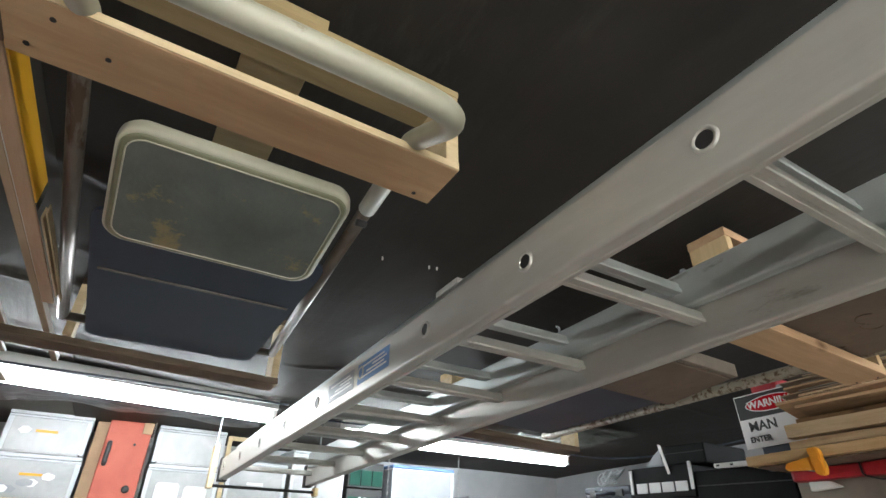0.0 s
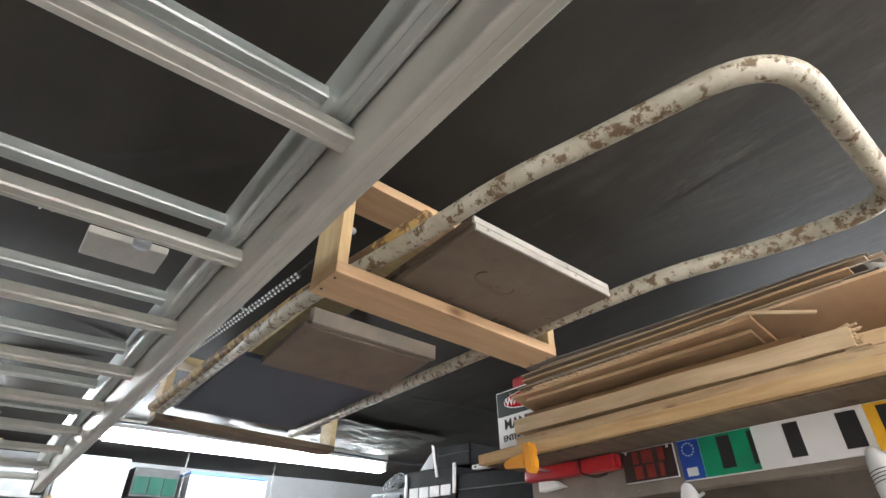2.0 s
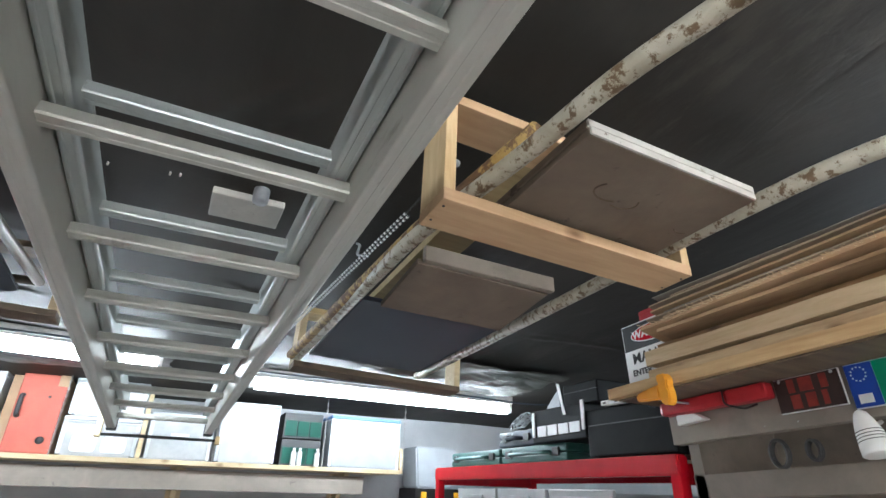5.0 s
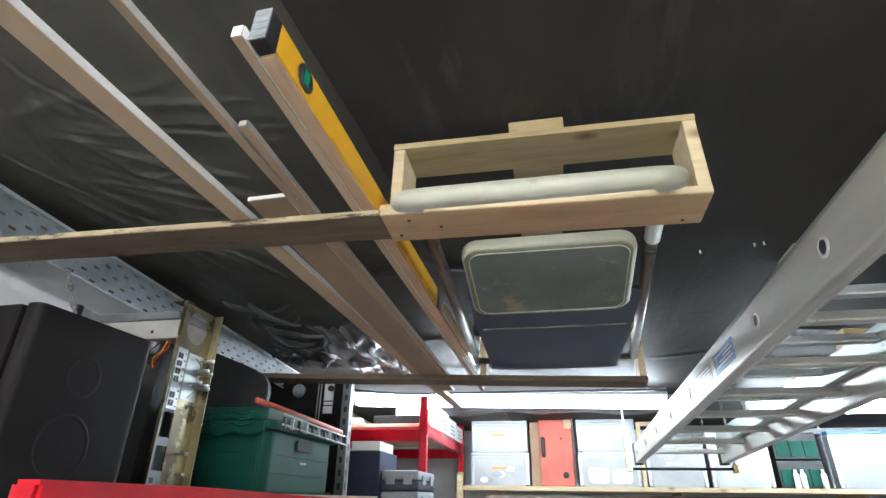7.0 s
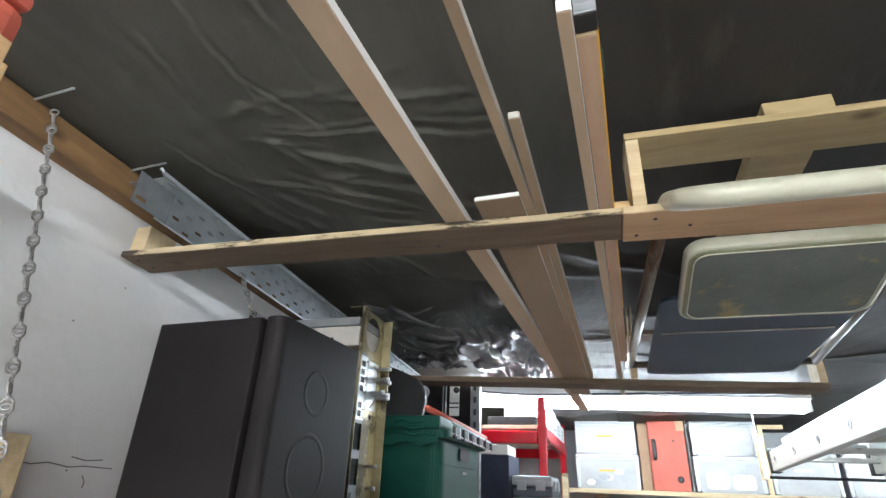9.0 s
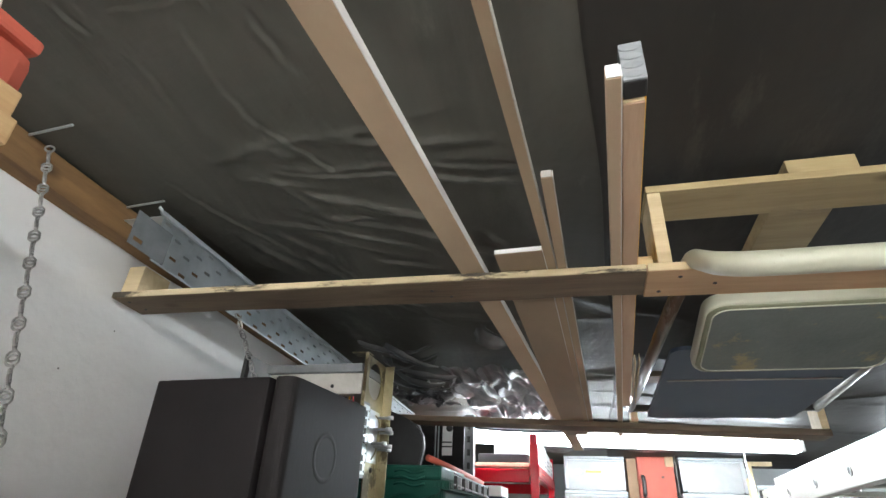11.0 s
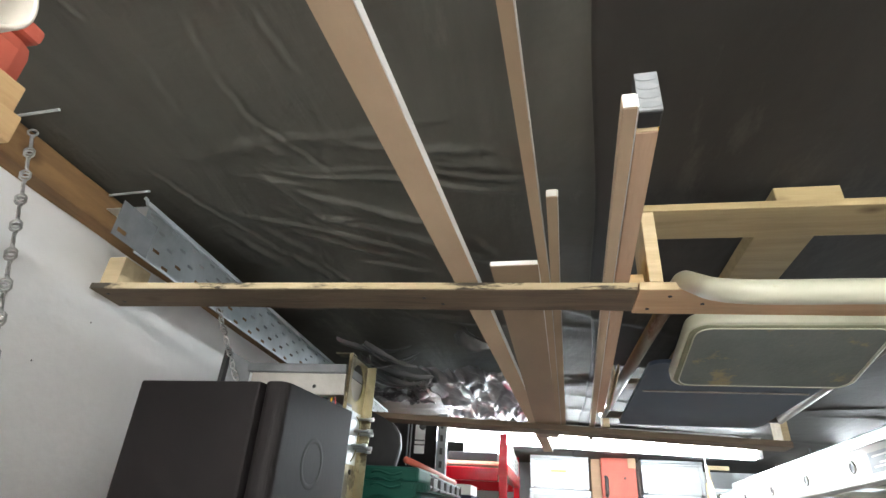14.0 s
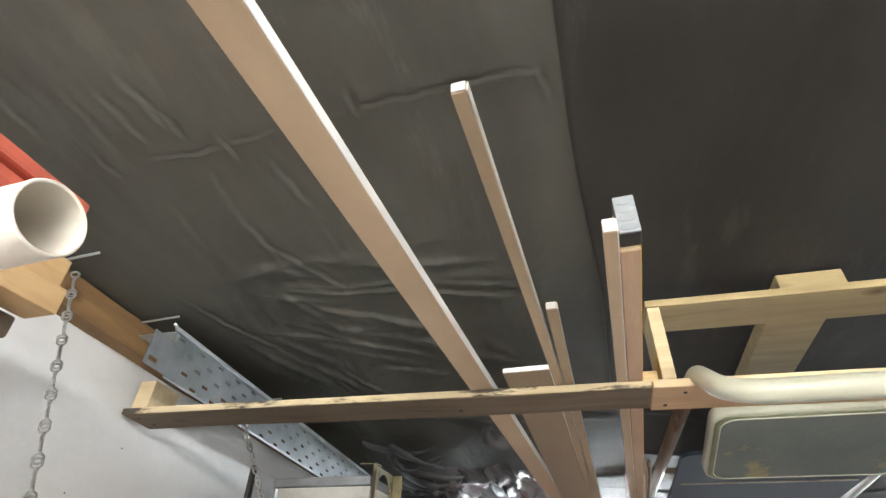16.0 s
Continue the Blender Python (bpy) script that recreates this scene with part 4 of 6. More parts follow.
def flaps(spots, seed):
    """Broad torn flaps of film that curl down from the roof; each spot is x, y, spread, count, heading."""
    rng = random.Random(seed)
    bm = bmesh.new()
    for cx, cy, spread, count, heading in spots:
        for q in range(count):
            a = heading + rng.gauss(0, 0.45)
            d = Vector((math.cos(a), math.sin(a), 0))
            side = Vector((-d.y, d.x, 0))
            at = Vector((cx + rng.uniform(-spread, spread), cy + rng.uniform(-spread, spread), 2.366))
            length, width = rng.uniform(0.12, 0.24), rng.uniform(0.012, 0.045)
            sag, bend, roll = rng.uniform(0.02, 0.075), rng.uniform(-0.05, 0.05), rng.uniform(-1.3, 1.3)
            rows, n, w = [], 12, 5
            for k in range(n + 1):
                u = k / n
                c = at + d * length * (u - 0.5) + side * bend * math.sin(math.pi * u) - Vector((0, 0, sag * math.sin(math.pi * (0.08 + 0.62 * u))))
                half = width * (1 - 0.85 * u ** 1.6) * (1 + 0.35 * noise.noise(Vector((u * 6, q, cx * 9))))
                row = []
                for i in range(w + 1):
                    v = i / w * 2 - 1
                    t = roll * u + 0.5 * v
                    row.append(bm.verts.new(c + half * v * (side * math.cos(t) + Vector((0, 0, math.sin(t)))) + d * 0.012 * noise.noise(Vector((v * 3, u * 5, q + cy)))))
                rows.append(row)
            for ra, rb in zip(rows, rows[1:]):
                for i in range(w):
                    bm.faces.new((ra[i], ra[i + 1], rb[i + 1], rb[i]))
    return bm


solo("insulation_sheet", crumpled(-1.53, -1.31, 1.93, 2.17, 2.358, 0.045, 11.0, 26), LAGGING, (-1.42, 2.05, 2.37), "torn grey insulation sheet at the roof edge", "insulation", "", ROOF)
solo("insulation_flaps", flaps(((-1.33, 1.60, 0.06, 5, -0.6), (-1.34, 1.84, 0.08, 7, -0.4), (-1.05, 1.47, 0.02, 2, 0.8)), 8), LAGGING, (-1.40, 1.8, 2.37), "broad torn flaps of grey film hanging from the roof", "insulation", "", ROOF, smooth=True, kind="stuff")

# ---- galvanised cable tray on the wall plate ----
tray = thing("cable_tray", (-1.63, 1.4, 2.24), "perforated galvanised cable tray fixed along the white wall", "cable tray", space=ROOF)


def perforated(a, b, y0, y1, rows, pitch):
    """A plate from edge a to edge b (x, z) along y, with rows of slots."""
    bm = bmesh.new()
    a, b = Vector((a[0], 0, a[1])), Vector((b[0], 0, b[1]))
    us = [0.0]
    for r in range(rows):
        c = (r + 0.5) / rows
        us += [c - 0.16 / rows, c + 0.16 / rows]
    us.append(1.0)
    ys, holes = [y0], set()
    k = int((y1 - y0) / pitch)
    for i in range(k):
        c = y0 + (i + 0.5) * pitch
        holes.add(len(ys))
        ys += [c - pitch * 0.27, c + pitch * 0.27]
    ys.append(y1)
    grid = [[bm.verts.new(a.lerp(b, u) + Vector((0, yy, 0))) for u in us] for yy in ys]
    for j in range(len(ys) - 1):
        for i in range(len(us) - 1):
            if i % 2 == 1 and j in holes and ((j // 2) + (i // 2)) % 2 == 0:
                continue
            bm.faces.new((grid[j][i], grid[j][i + 1], grid[j + 1][i + 1], grid[j + 1][i]))
    bmesh.ops.solidify(bm, geom=list(bm.faces), thickness=0.0015)
    return bm


part("perforated_base", perforated((-1.551, 2.238), (-1.555, 2.330), 0.775, 2.35, 5, 0.032), GALV, tray)
part("flange", box(-1.644, -1.5535, 0.775, 2.35, 2.3295, 2.3315, 0.0005), GALV, tray)
part("rim", box(-1.5535, -1.5470, 0.765, 2.35, 2.326, 2.334, 0.001), GALV, tray)
part("lower_rim", box(-1.5515, -1.5485, 0.775, 2.35, 2.2375, 2.2415, 0.0006), GALV, tray)
tongue = bmesh.new()
for y0, y1, z0, z1 in ((0.716, 0.80, 2.240, 2.2495), (0.716, 0.7235, 2.2495, 2.2575), (0.7445, 0.80, 2.2495, 2.2575), (0.716, 0.80, 2.2575, 2.303)):
    box(-1.5475, -1.5460, y0, y1, z0, z1, 0, tongue)
# duller steel than the tray's puts the tongue's shade into its colour
part("splice_tongue", tongue, WEATHERGALV, tray, "slotted splice plate, darkened as unlit")
part("rim_curl", tube([(-1.549, 0.763, 2.327), (-1.546, 0.757, 2.331), (-1.5485, 0.752, 2.334)], 0.003, 8), GALV, tray, "", True)


# ---- chains ----
def link_mesh():
    """One link of jack chain: a wire bent into two eyes, set across one another."""
    bm = bmesh.new()
    ring = [2 * math.pi * q / 10 for q in range(10)]
    tube([Vector((0.0050 * math.sin(t), 0, 0.0076 + 0.0058 * math.cos(t))) for t in ring], 0.0013, 6, bm, closed=True)
    tube([Vector((0, 0.0050 * math.sin(t), -0.0076 + 0.0058 * math.cos(t))) for t in ring], 0.0013, 6, bm, closed=True)
    tube([(0.0012, 0, 0.0026), (0, 0.0012, -0.0026)], 0.0019, 6, bm)
    return mesh_from("link", bm, STEELCHAIN, True)


LINK = link_mesh()


def chain(a, b, label, space=FLAT, sag=0.0, step=0.0185, size=1.0):
    a, b = Vector(a), Vector(b)
    ob = thing("chain", a, label, "chain", "hanging chains", space)
    d = b - a
    n = max(2, int(d.length / step))
    q = Vector((0, 0, 1)).rotation_difference(d.normalized())
    for i in range(n):
        lk = new("link", LINK)
        lk.parent = ob
        turn = q.to_matrix().to_4x4() @ Matrix.Rotation(radians(90 * (i % 2) + 25), 4, "Z")
        k = (i + 0.5) / n
        lk.matrix_local = Matrix.Translation(d * k + Vector((0, sag * math.sin(math.pi * k), 0))) @ turn @ Matrix.Scale(size, 4)
    return ob


chain((-1.6213, 0.618, 2.312), (-1.367, 0.556, 1.74), "zinc twisted-link chain hanging from the wall plate", step=0.0235, size=1.2)
chain((-1.548, 1.06, 2.190), (-1.462, 1.06, 2.030), "short zinc chain behind the loudspeaker", step=0.0235, size=1.2)
for x in (-0.352, 0.395, 1.005, 1.525):
    chain((x, 3.60, 2.19), (x, 3.60, 1.80), "zinc chain holding up the front of the shelf")

# ---- left side: red racking and what stands on it ----
def racking(at, x0, x1, y0, y1, levels, top, label, group="red racking", low=0.0):
    """Red steel racking: corner posts, beams and board shelves."""
    ob = thing("steel_racking", at, label, "racking", group)
    for px in (x0, x1):
        for py in (y0, y1):
            part("post", box(px - 0.018, px + 0.018, py - 0.018, py + 0.018, 0.0, top, 0.003), RED, ob, "red steel post")
    lip = 0.015 if low else 0.0
    for z in levels:
        for px in (x0, x1):
            ya = y0 + 0.36 if low and px == x0 else y0
            outline = [(ya - 0.02, z - 0.060), (1.03, z - 0.060), (1.45, z - 0.066), (y1 + 0.02, z - 0.078), (y1 + 0.02, z - 0.016), (1.45, z + 0.001), (1.03, z + 0.011), (ya - 0.02, z + 0.012)] if low and px == x1 else [(ya - 0.02, z - 0.058), (y1 + 0.02, z - 0.058), (y1 + 0.02, z - 0.012), (y1 + 0.02, z + lip), (ya - 0.02, z + lip)]
            part("beam", prism(outline, "x", px - 0.022, px + 0.022, 0.006), RED, ob, "red enamelled beam")
        for py in (y0, y1):
            part("beam", box(x0 + 0.022, x1 - 0.022, py - 0.02, py + 0.02, z - 0.080, z - 0.024, 0.006), RED, ob, "red enamelled beam")
        part("shelf_board", box(x0 + 0.023, x1 - 0.023, y0 + 0.021 + low, y1 - 0.021, z - 0.012, z + 0.004, 0.001), MDF, ob, "bare board shelf")
        if low:
            part("shelf_board", box(x0 + 0.023, x1 - 0.023, y0 + 0.021, y0 + 0.018 + low, z - 0.118, z - 0.102, 0.001), MDF, ob, "bare board shelf")
    return ob


racking((-1.38, 1.4, 0), -1.655, -1.10, 0.73, 2.20, (0.5, 1.1, 1.724), 1.70, "red steel racking with board shelves against the white wall", low=0.375)
racking((-1.36, 3.2, 0), -1.655, -1.07, 2.67, 3.78, (0.6, 1.3, 2.045), 2.17, "tall red steel racking in the far corner")

speaker = thing("loudspeaker", (-1.29, 0.85, 1.622), "black vinyl bookshelf loudspeaker standing on the red racking", "speaker", turn=-3)
part("cabinet", box(-1.402, -1.2215, 0.735, 0.965, 1.6225, 1.972, 0.004), BLACKBOX, speaker)
baffle = part("baffle", prism(round_rect(-1.2185, -1.185, 0.735, 0.962, 0.014, 7), "z", 1.6225, 1.972, 0.001), BLACKBOX, speaker, "black grille panel with rounded edges")
for cy, cz, r in ((0.838, 1.884, 0.029), (0.835, 1.782, 0.044)):
    part("ring", lathe([(r - 0.007, -0.0006), (r - 0.003, 0.0007), (r, 0.0013), (r + 0.003, 0.0007), (r + 0.007, -0.0006)], (-1.1855, cy, cz), (1, 0, 0), 40, ends=False), BLACKBOX, baffle, "", True)

amp = thing("amplifier_chassis", (-1.36, 1.15, 1.729), "stripped amplifier chassis of passivated steel standing on end", "amplifier")
AY0, AY1, AX = 1.112, 1.228, -1.262


def holed_plate(y0, y1, z0, z1, cy, cz, r, x0, x1, n=40):
    """A plate that faces x, with a round hole."""
    bm = bmesh.new()
    rings = []
    for x in (x0, x1):
        inner, outer = [], []
        for k in range(n):
            t = 2 * math.pi * k / n
            c, s = math.cos(t), math.sin(t)
            inner.append(bm.verts.new((x, cy + r * c, cz + r * s)))
            ky = ((y1 - cy) if c > 0 else (cy - y0)) / max(abs(c), 1e-6)
            kz = ((z1 - cz) if s > 0 else (cz - z0)) / max(abs(s), 1e-6)
            m = min(ky, kz)
            outer.append(bm.verts.new((x, cy + m * c, cz + m * s)))
        rings.append((inner, outer))
    for k in range(n):
        q = (k + 1) % n
        for inner, outer in rings:
            bm.faces.new((inner[k], inner[q], outer[q], outer[k]))
        for w in (0, 1):
            bm.faces.new((rings[0][w][k], rings[0][w][q], rings[1][w][q], rings[1][w][k]))
    bmesh.ops.recalc_face_normals(bm, faces=bm.faces)
    return bm


part("plate_top", holed_plate(AY0, AY1, 2.018, 2.112, 1.172, 2.066, 0.037, AX, AX + 0.002), BRASS, amp, "yellowish steel plate with a round cut-out")
web = bmesh.new()
for y0, y1, z0, z1 in ((AY0, 1.124, 1.73, 2.018), (1.124, 1.156, 1.73, 1.765), (1.124, 1.156, 1.812, 1.828), (1.124, 1.156, 1.878, 2.018)):
    box(AX, AX + 0.002, y0, y1, z0, z1, 0, web)
part("grey_plate", web, WEATHERGALV, amp, "grey steel plate with two square windows")
part("plate", box(AX, AX + 0.002, 1.156, AY1, 1.73, 2.018, 0), BRASS, amp, "yellowish steel plate")
part("bright_plate", box(AX + 0.0021, AX + 0.0035, 1.160, 1.212, 1.908, 2.008, 0.0004), GALV, amp, "polished bright plate")
for y, deep in ((AY0, 0.007), (AY1, 0.022)):
    part("flange", box(AX, AX + deep, y - 0.001, y + 0.001, 1.7295, 2.112, 0.0004), BRASS, amp)
part("foot", box(AX + 0.002, AX + 0.03, AY0 + 0.001, AY1 - 0.001, 1.7295, 1.7315, 0.0004), BRASS, amp)
part("top_tab", box(AX - 0.03, AX + 0.007, AY0 - 0.001, AY0 + 0.03, 2.112, 2.114, 0.0004), BRASS, amp)
part("cover", box(-1.472, AX - 0.004, 1.116, 1.235, 2.030, 2.072, 0.002), WORNWHITE, amp, "white steel cover")
part("top_bar", box(-1.480, AX - 0.003, 1.108, 1.236, 2.0725, 2.090, 0.002), WEATHERGALV, amp, "dull grey folded edge")
part("side_flange", prism([(-1.539, 1.7305), (-1.532, 2.116), (-1.4805, 2.092), (-1.4805, 1.7305)], "y", 1.119, 1.122, 0.0005), CAPGREY, amp, "grey side flange")
part("flange_edge", prism([(-1.549, 1.7305), (-1.542, 2.120), (-1.533, 2.118), (-1.540, 1.7305)], "y", 1.108, 1.122, 0.0005), RUBBER, amp, "dark edge strip")
for x in (-1.33, -1.43):
    part("screw", lathe([(0.004, 0), (0.003, 0.0012)], (x, 1.1158, 2.046), (0, -1, 0), 10), RUBBER, amp)
# a black box paints the shade inside the open chassis
part("circuit_tray", box(-1.60, -1.30, 1.126, 1.232, 1.7295, 2.027, 0.002), RUBBER, amp, "dark box for the shaded hollow under the cover")
part("capacitor", box(-1.345, -1.31, 1.112, 1.128, 2.000, 2.024, 0.002), GALV, amp)
ang = part("connector_strip", box(AX + 0.0022, AX + 0.004, 1.122, 1.154, 1.884, 2.012, 0.0004), GALV, amp, "pale strip of sockets")
for q in range(7):
    if q == 2:
        continue
    for yy in (1.1255, 1.134):
        part("socket", box(AX + 0.0042, AX + 0.0052, yy, yy + 0.0065, 1.890 + q * 0.0165, 1.902 + q * 0.0165, 0.0003), RUBBER, ang)
for q in range(8):
    part("rivet", lathe([(0.0022, 0), (0.0022, 0.0006)], (AX + 0.0042, 1.149, 1.89 + q * 0.016), (1, 0, 0), 8), RUBBER, ang)
for yy, zz, ln in ((1.205, 1.998, 0.034), (1.185, 1.972, 0.040), (1.205, 1.968, 0.036), (1.178, 1.944, 0.034), (1.192, 1.940, 0.040), (1.207, 1.936, 0.034), (1.19, 1.80, 0.026), (1.20, 1.76, 0.02)):
    part("terminal", lathe([(0.0028, 0), (0.0028, ln * 0.7), (0.0042, ln * 0.7), (0.0042, ln)], (AX + 0.002, yy, zz), (1, 0, 0), 10), GALV, amp, "", True)
part("lead", tube(rounded([(AX + 0.005, 1.185, 2.0), (AX + 0.008, 1.203, 1.99), (AX + 0.006, 1.20, 1.93), (AX + 0.005, 1.182, 1.915)], 0.01, 5), 0.0012, 6), BRASS, amp)
part("grommet", lathe([(0.005, 0), (0.005, 0.002), (0.003, 0.003)], (AX + 0.002, 1.19, 1.895), (1, 0, 0), 16), RUBBER, amp, "", True)
part("slot", box(AX + 0.0021, AX + 0.0028, 1.126, 1.136, 1.742, 1.752, 0), RUBBER, amp)
for q in range(7):
    part("wire", tube(rounded([(-1.285 - 0.007 * q, 1.124, 2.026), (-1.275 - 0.012 * q, 1.108 - 0.001 * q, 2.004 - 0.006 * (q % 3)), (-1.30 - 0.008 * q, 1.110, 1.985), (-1.31 - 0.004 * q, 1.124, 1.965 + 0.004 * q)], 0.008, 4), 0.0015, 6), (REDVINYL, YELLOW, RUBBER, GREEN, RED, SIGNWHITE, ORANGE)[q], amp)

crate = thing("plastic_crate", (-1.33, 1.56, 1.729), "dark green folding-lid plastic crate on the red racking", "crate")
part("body", prism(round_rect(-1.489, -1.158, 1.380, 1.790, 0.03, 6), "z", 1.7295, 1.872, 0.004), GREEN, crate, "smooth green tub")
for z0 in (1.772, 1.815):
    part("band", prism(round_rect(-1.4915, -1.1555, 1.3775, 1.7925, 0.032, 6), "z", z0, z0 + 0.006, 0.0015), GREEN, crate)
part("rim", prism(round_rect(-1.512, -1.138, 1.355, 1.812, 0.03, 5), "z", 1.872, 1.890, 0.004), GREEN, crate, "thick green rim")
wav = [(-1.51 + 0.0185 * k, 1.853 + 0.010 * math.sin(k * 0.75) ** 2) for k in range(20)]
part("skirt", prism(wav + [(-1.158, 1.874), (-1.51, 1.874)], "y", 1.352, 1.360, 0.001), GREEN, crate, "wavy lid skirt")
lidflap = part("lid", box(-1.51, -1.155, 1.352, 1.60, 1.8905, 1.921, 0.006), GREEN, crate, "interlocking green lid flap")
for q in range(5):
    part("tooth", box(-1.50 + q * 0.07, -1.465 + q * 0.07, 1.598, 1.63, 1.8905, 1.918, 0.003), GREEN, lidflap)
for q in range(3):
    for zr in (1.880, 1.893, 1.906):
        part("lid_rib", tube([(-1.485 + q * 0.11 + 0.009 * k, 1.352, zr + 0.0035 * math.sin(k * 0.9)) for k in range(9)], 0.0026, 6), GREEN, lidflap, "", True)
for z in (1.876, 1.900):
    part("wire_rim", tube([(-1.136, 1.40, z + 0.008), (-1.134, 1.60, z + 0.003), (-1.136, 1.845, z)], 0.0028, 8), GREYPLASTIC, crate, "grey rim bar along the open side", True)
for q in range(11):
    part("rim_tooth", box(-1.139, -1.131, 1.405 + q * 0.0425, 1.410 + q * 0.0425, 1.876, 1.903, 0.001), GREYPLASTIC if q % 2 else RUBBER, crate)
part("hand_hole", prism(round_rect(1.53, 1.63, 1.832, 1.862, 0.012, 4), "x", -1.1535, -1.1515), CASEBLACK, crate, "dark hand hole")
part("moulded_mark", box(-1.1545, -1.1525, 1.56, 1.60, 1.80, 1.806, 0.0005), GREYPLASTIC, crate)
solo("red_bar", tube(rounded([(-1.185, 1.345, 1.935), (-1.17, 1.60, 1.926), (-1.155, 1.845, 1.914)], 0.05), 0.0075, 10), REDCASE, (-1.20, 1.6, 1.9), "red plastic-coated bar lying across the green crate", "bar", smooth=True)
solo("dark_panel", prism([(-1.46, 1.9215), (-1.46, 2.112), (-1.30, 2.050), (-1.262, 2.030), (-1.244, 2.004), (-1.24, 1.975), (-1.252, 1.9215)], "y", 1.49, 1.512, 0.003), RUBBER, (-1.34, 1.50, 1.9215), "dark grey metal panel leaning on the crate", "panel")


def slotted(name, x, y, z0, z1, w, label, n):
    """A slotted angle upright."""
    ob = thing(name, (x, y, z0), label, "upright", "slotted uprights")
    part("web", box(x - w, x, y, y + 0.002, z0, z1, 0), WEATHERGALV, ob)
    part("web", box(x - 0.002, x, y + 0.002, y + w, z0, z1, 0), WEATHERGALV, ob)
    zz = z1 - 0.03
    for q in range(n):
        part("slot", box(x - w * 0.68, x - w * 0.36, y - 0.0008, y - 0.0001, zz - 0.022, zz, 0), RUBBER, ob)
        part("slot", box(x + 0.0001, x + 0.0008, y + w * 0.36, y + w * 0.68, zz - 0.022, zz, 0), RUBBER, ob)
        zz -= 0.045
    return ob


slotted("slotted_upright", -1.236, 2.115, 1.7295, 2.16, 0.034, "galvanised slotted steel upright standing on the racking", 9)
cab = thing("tool_cupboard", (-1.47, 2.02, 1.729), "open black tool cupboard on the red racking", "cupboard")
part("back", box(-1.664, -1.655, 1.87, 2.18, 1.7295, 2.16, 0.001), RUBBER, cab)
part("side", box(-1.655, -1.283, 2.165, 2.178, 1.7295, 2.16, 0.001), BLACKBOX, cab)
part("shelf", box(-1.655, -1.30, 1.87, 2.164, 1.93, 1.94, 0.001), BLACKBOX, cab)
part("base", box(-1.655, -1.30, 1.87, 2.164, 1.7295, 1.739, 0.001), BLACKBOX, cab)
part("white_plate", box(-1.365, -1.327, 2.158, 2.1645, 2.022, 2.155, 0.001), SIGNWHITE, cab, "white slotted plate")
for zz in (2.05, 2.066):
    part("slot", box(-1.365, -1.327, 2.1565, 2.1575, zz, zz + 0.005, 0), RUBBER, cab)
part("knob", lathe([(0.012, 0), (0.012, 0.008), (0.008, 0.012)], (-1.337, 2.158, 2.118), (0, -1, 0), 16), RUBBER, cab, "black knob", True)
for xx in (-1.392, -1.380):
    part("rod", tube([(xx, 2.160, 1.98), (xx, 2.160, 2.14)], 0.0028, 8), GALV, cab, "thin steel rod", True)
part("round_plug", lathe([(0.026, 0), (0.026, 0.01), (0.019, 0.014)], (-1.476, 2.164, 2.112), (0, -1, 0), 24), GREYPLASTIC, cab, "grey round plug", True)

tower = thing("black_box", (-1.22, 2.35, 1.3), "tall dark navy box standing by the racking", "box")
part("body", box(-1.29, -1.16, 2.30, 2.55, 1.104, 1.895, 0.004), NAVY, tower)
carton = solo("white_carton", box(-1.285, -1.165, 2.305, 2.5, 1.896, 1.932, 0.002), WHITE_PAINT, (-1.22, 2.4, 1.896), "small white carton on the dark box", "carton")
for q in range(3):
    tc = thing("tool_case", (-1.06, 2.5, 1.60 + q * 0.075), "grey plastic tool case with rounded lid", "tool case", "stacked tool cases")
    z = 1.60 + q * 0.075
    part("shell", box(-1.15, -1.0, 2.30, 2.60, z, z + 0.036, 0.008), DARKPLATE, tc)
    part("lid", box(-1.15, -1.0, 2.30, 2.60, z + 0.038, z + 0.073, 0.010), GREYPLASTIC, tc)
    for yy in (2.36, 2.50):
        part("latch", box(-1.001, -0.994, yy, yy + 0.05, z + 0.022, z + 0.056, 0.002), GREYPLASTIC, tc)
    for xx in (-1.13, -1.06):
        part("latch", box(xx, xx + 0.035, 2.294, 2.301, z + 0.022, z + 0.056, 0.002), GREYPLASTIC, tc)
solo("case_stand", box(-1.16, -0.99, 2.29, 2.61, 0.0, 1.598, 0.003), DARKPLATE, (-1.07, 2.45, 0), "dark cabinet under the tool cases", "cabinet")
# on the tall racking
dev = thing("black_device", (-1.38, 2.8, 2.05), "flat black device on the tall racking", "device")
part("body", box(-1.33, -1.10, 2.70, 2.95, 2.0495, 2.088, 0.003), BLACKBOX, dev)
coil = thing("cable_coil", (-1.46, 2.76, 2.05), "coiled grey cable on the tall racking", "cable")
for q in range(4):
    part("loop", tube([Vector((-1.46 + (0.06 - 0.004 * q) * math.cos(t), 2.78 + (0.05 - 0.004 * q) * math.sin(t), 2.055 + 0.009 * q)) for t in (2 * math.pi * k / 28 for k in range(28))], 0.005, 8, closed=True), GREYPLASTIC, coil, "", True)
for y0, y1, h in ((2.98, 3.24, 0.115), (3.26, 3.50, 0.10), (3.52, 3.74, 0.09)):
    pc = thing("white_carton", (-1.2, (y0 + y1) / 2, 2.05), "white printed carton on the tall racking", "carton", "cartons on the racking")
    part("box", box(-1.30, -1.055, y0, y1, 2.0495, 2.0495 + h, 0.002), WHITE_PAINT, pc)
    for q in range(3):
        part("print_bar", box(-1.0548, -1.0540, y0 + 0.03, y1 - 0.05 - 0.02 * q, 2.065 + q * 0.02, 2.075 + q * 0.02, 0), GREYPLASTIC, pc)

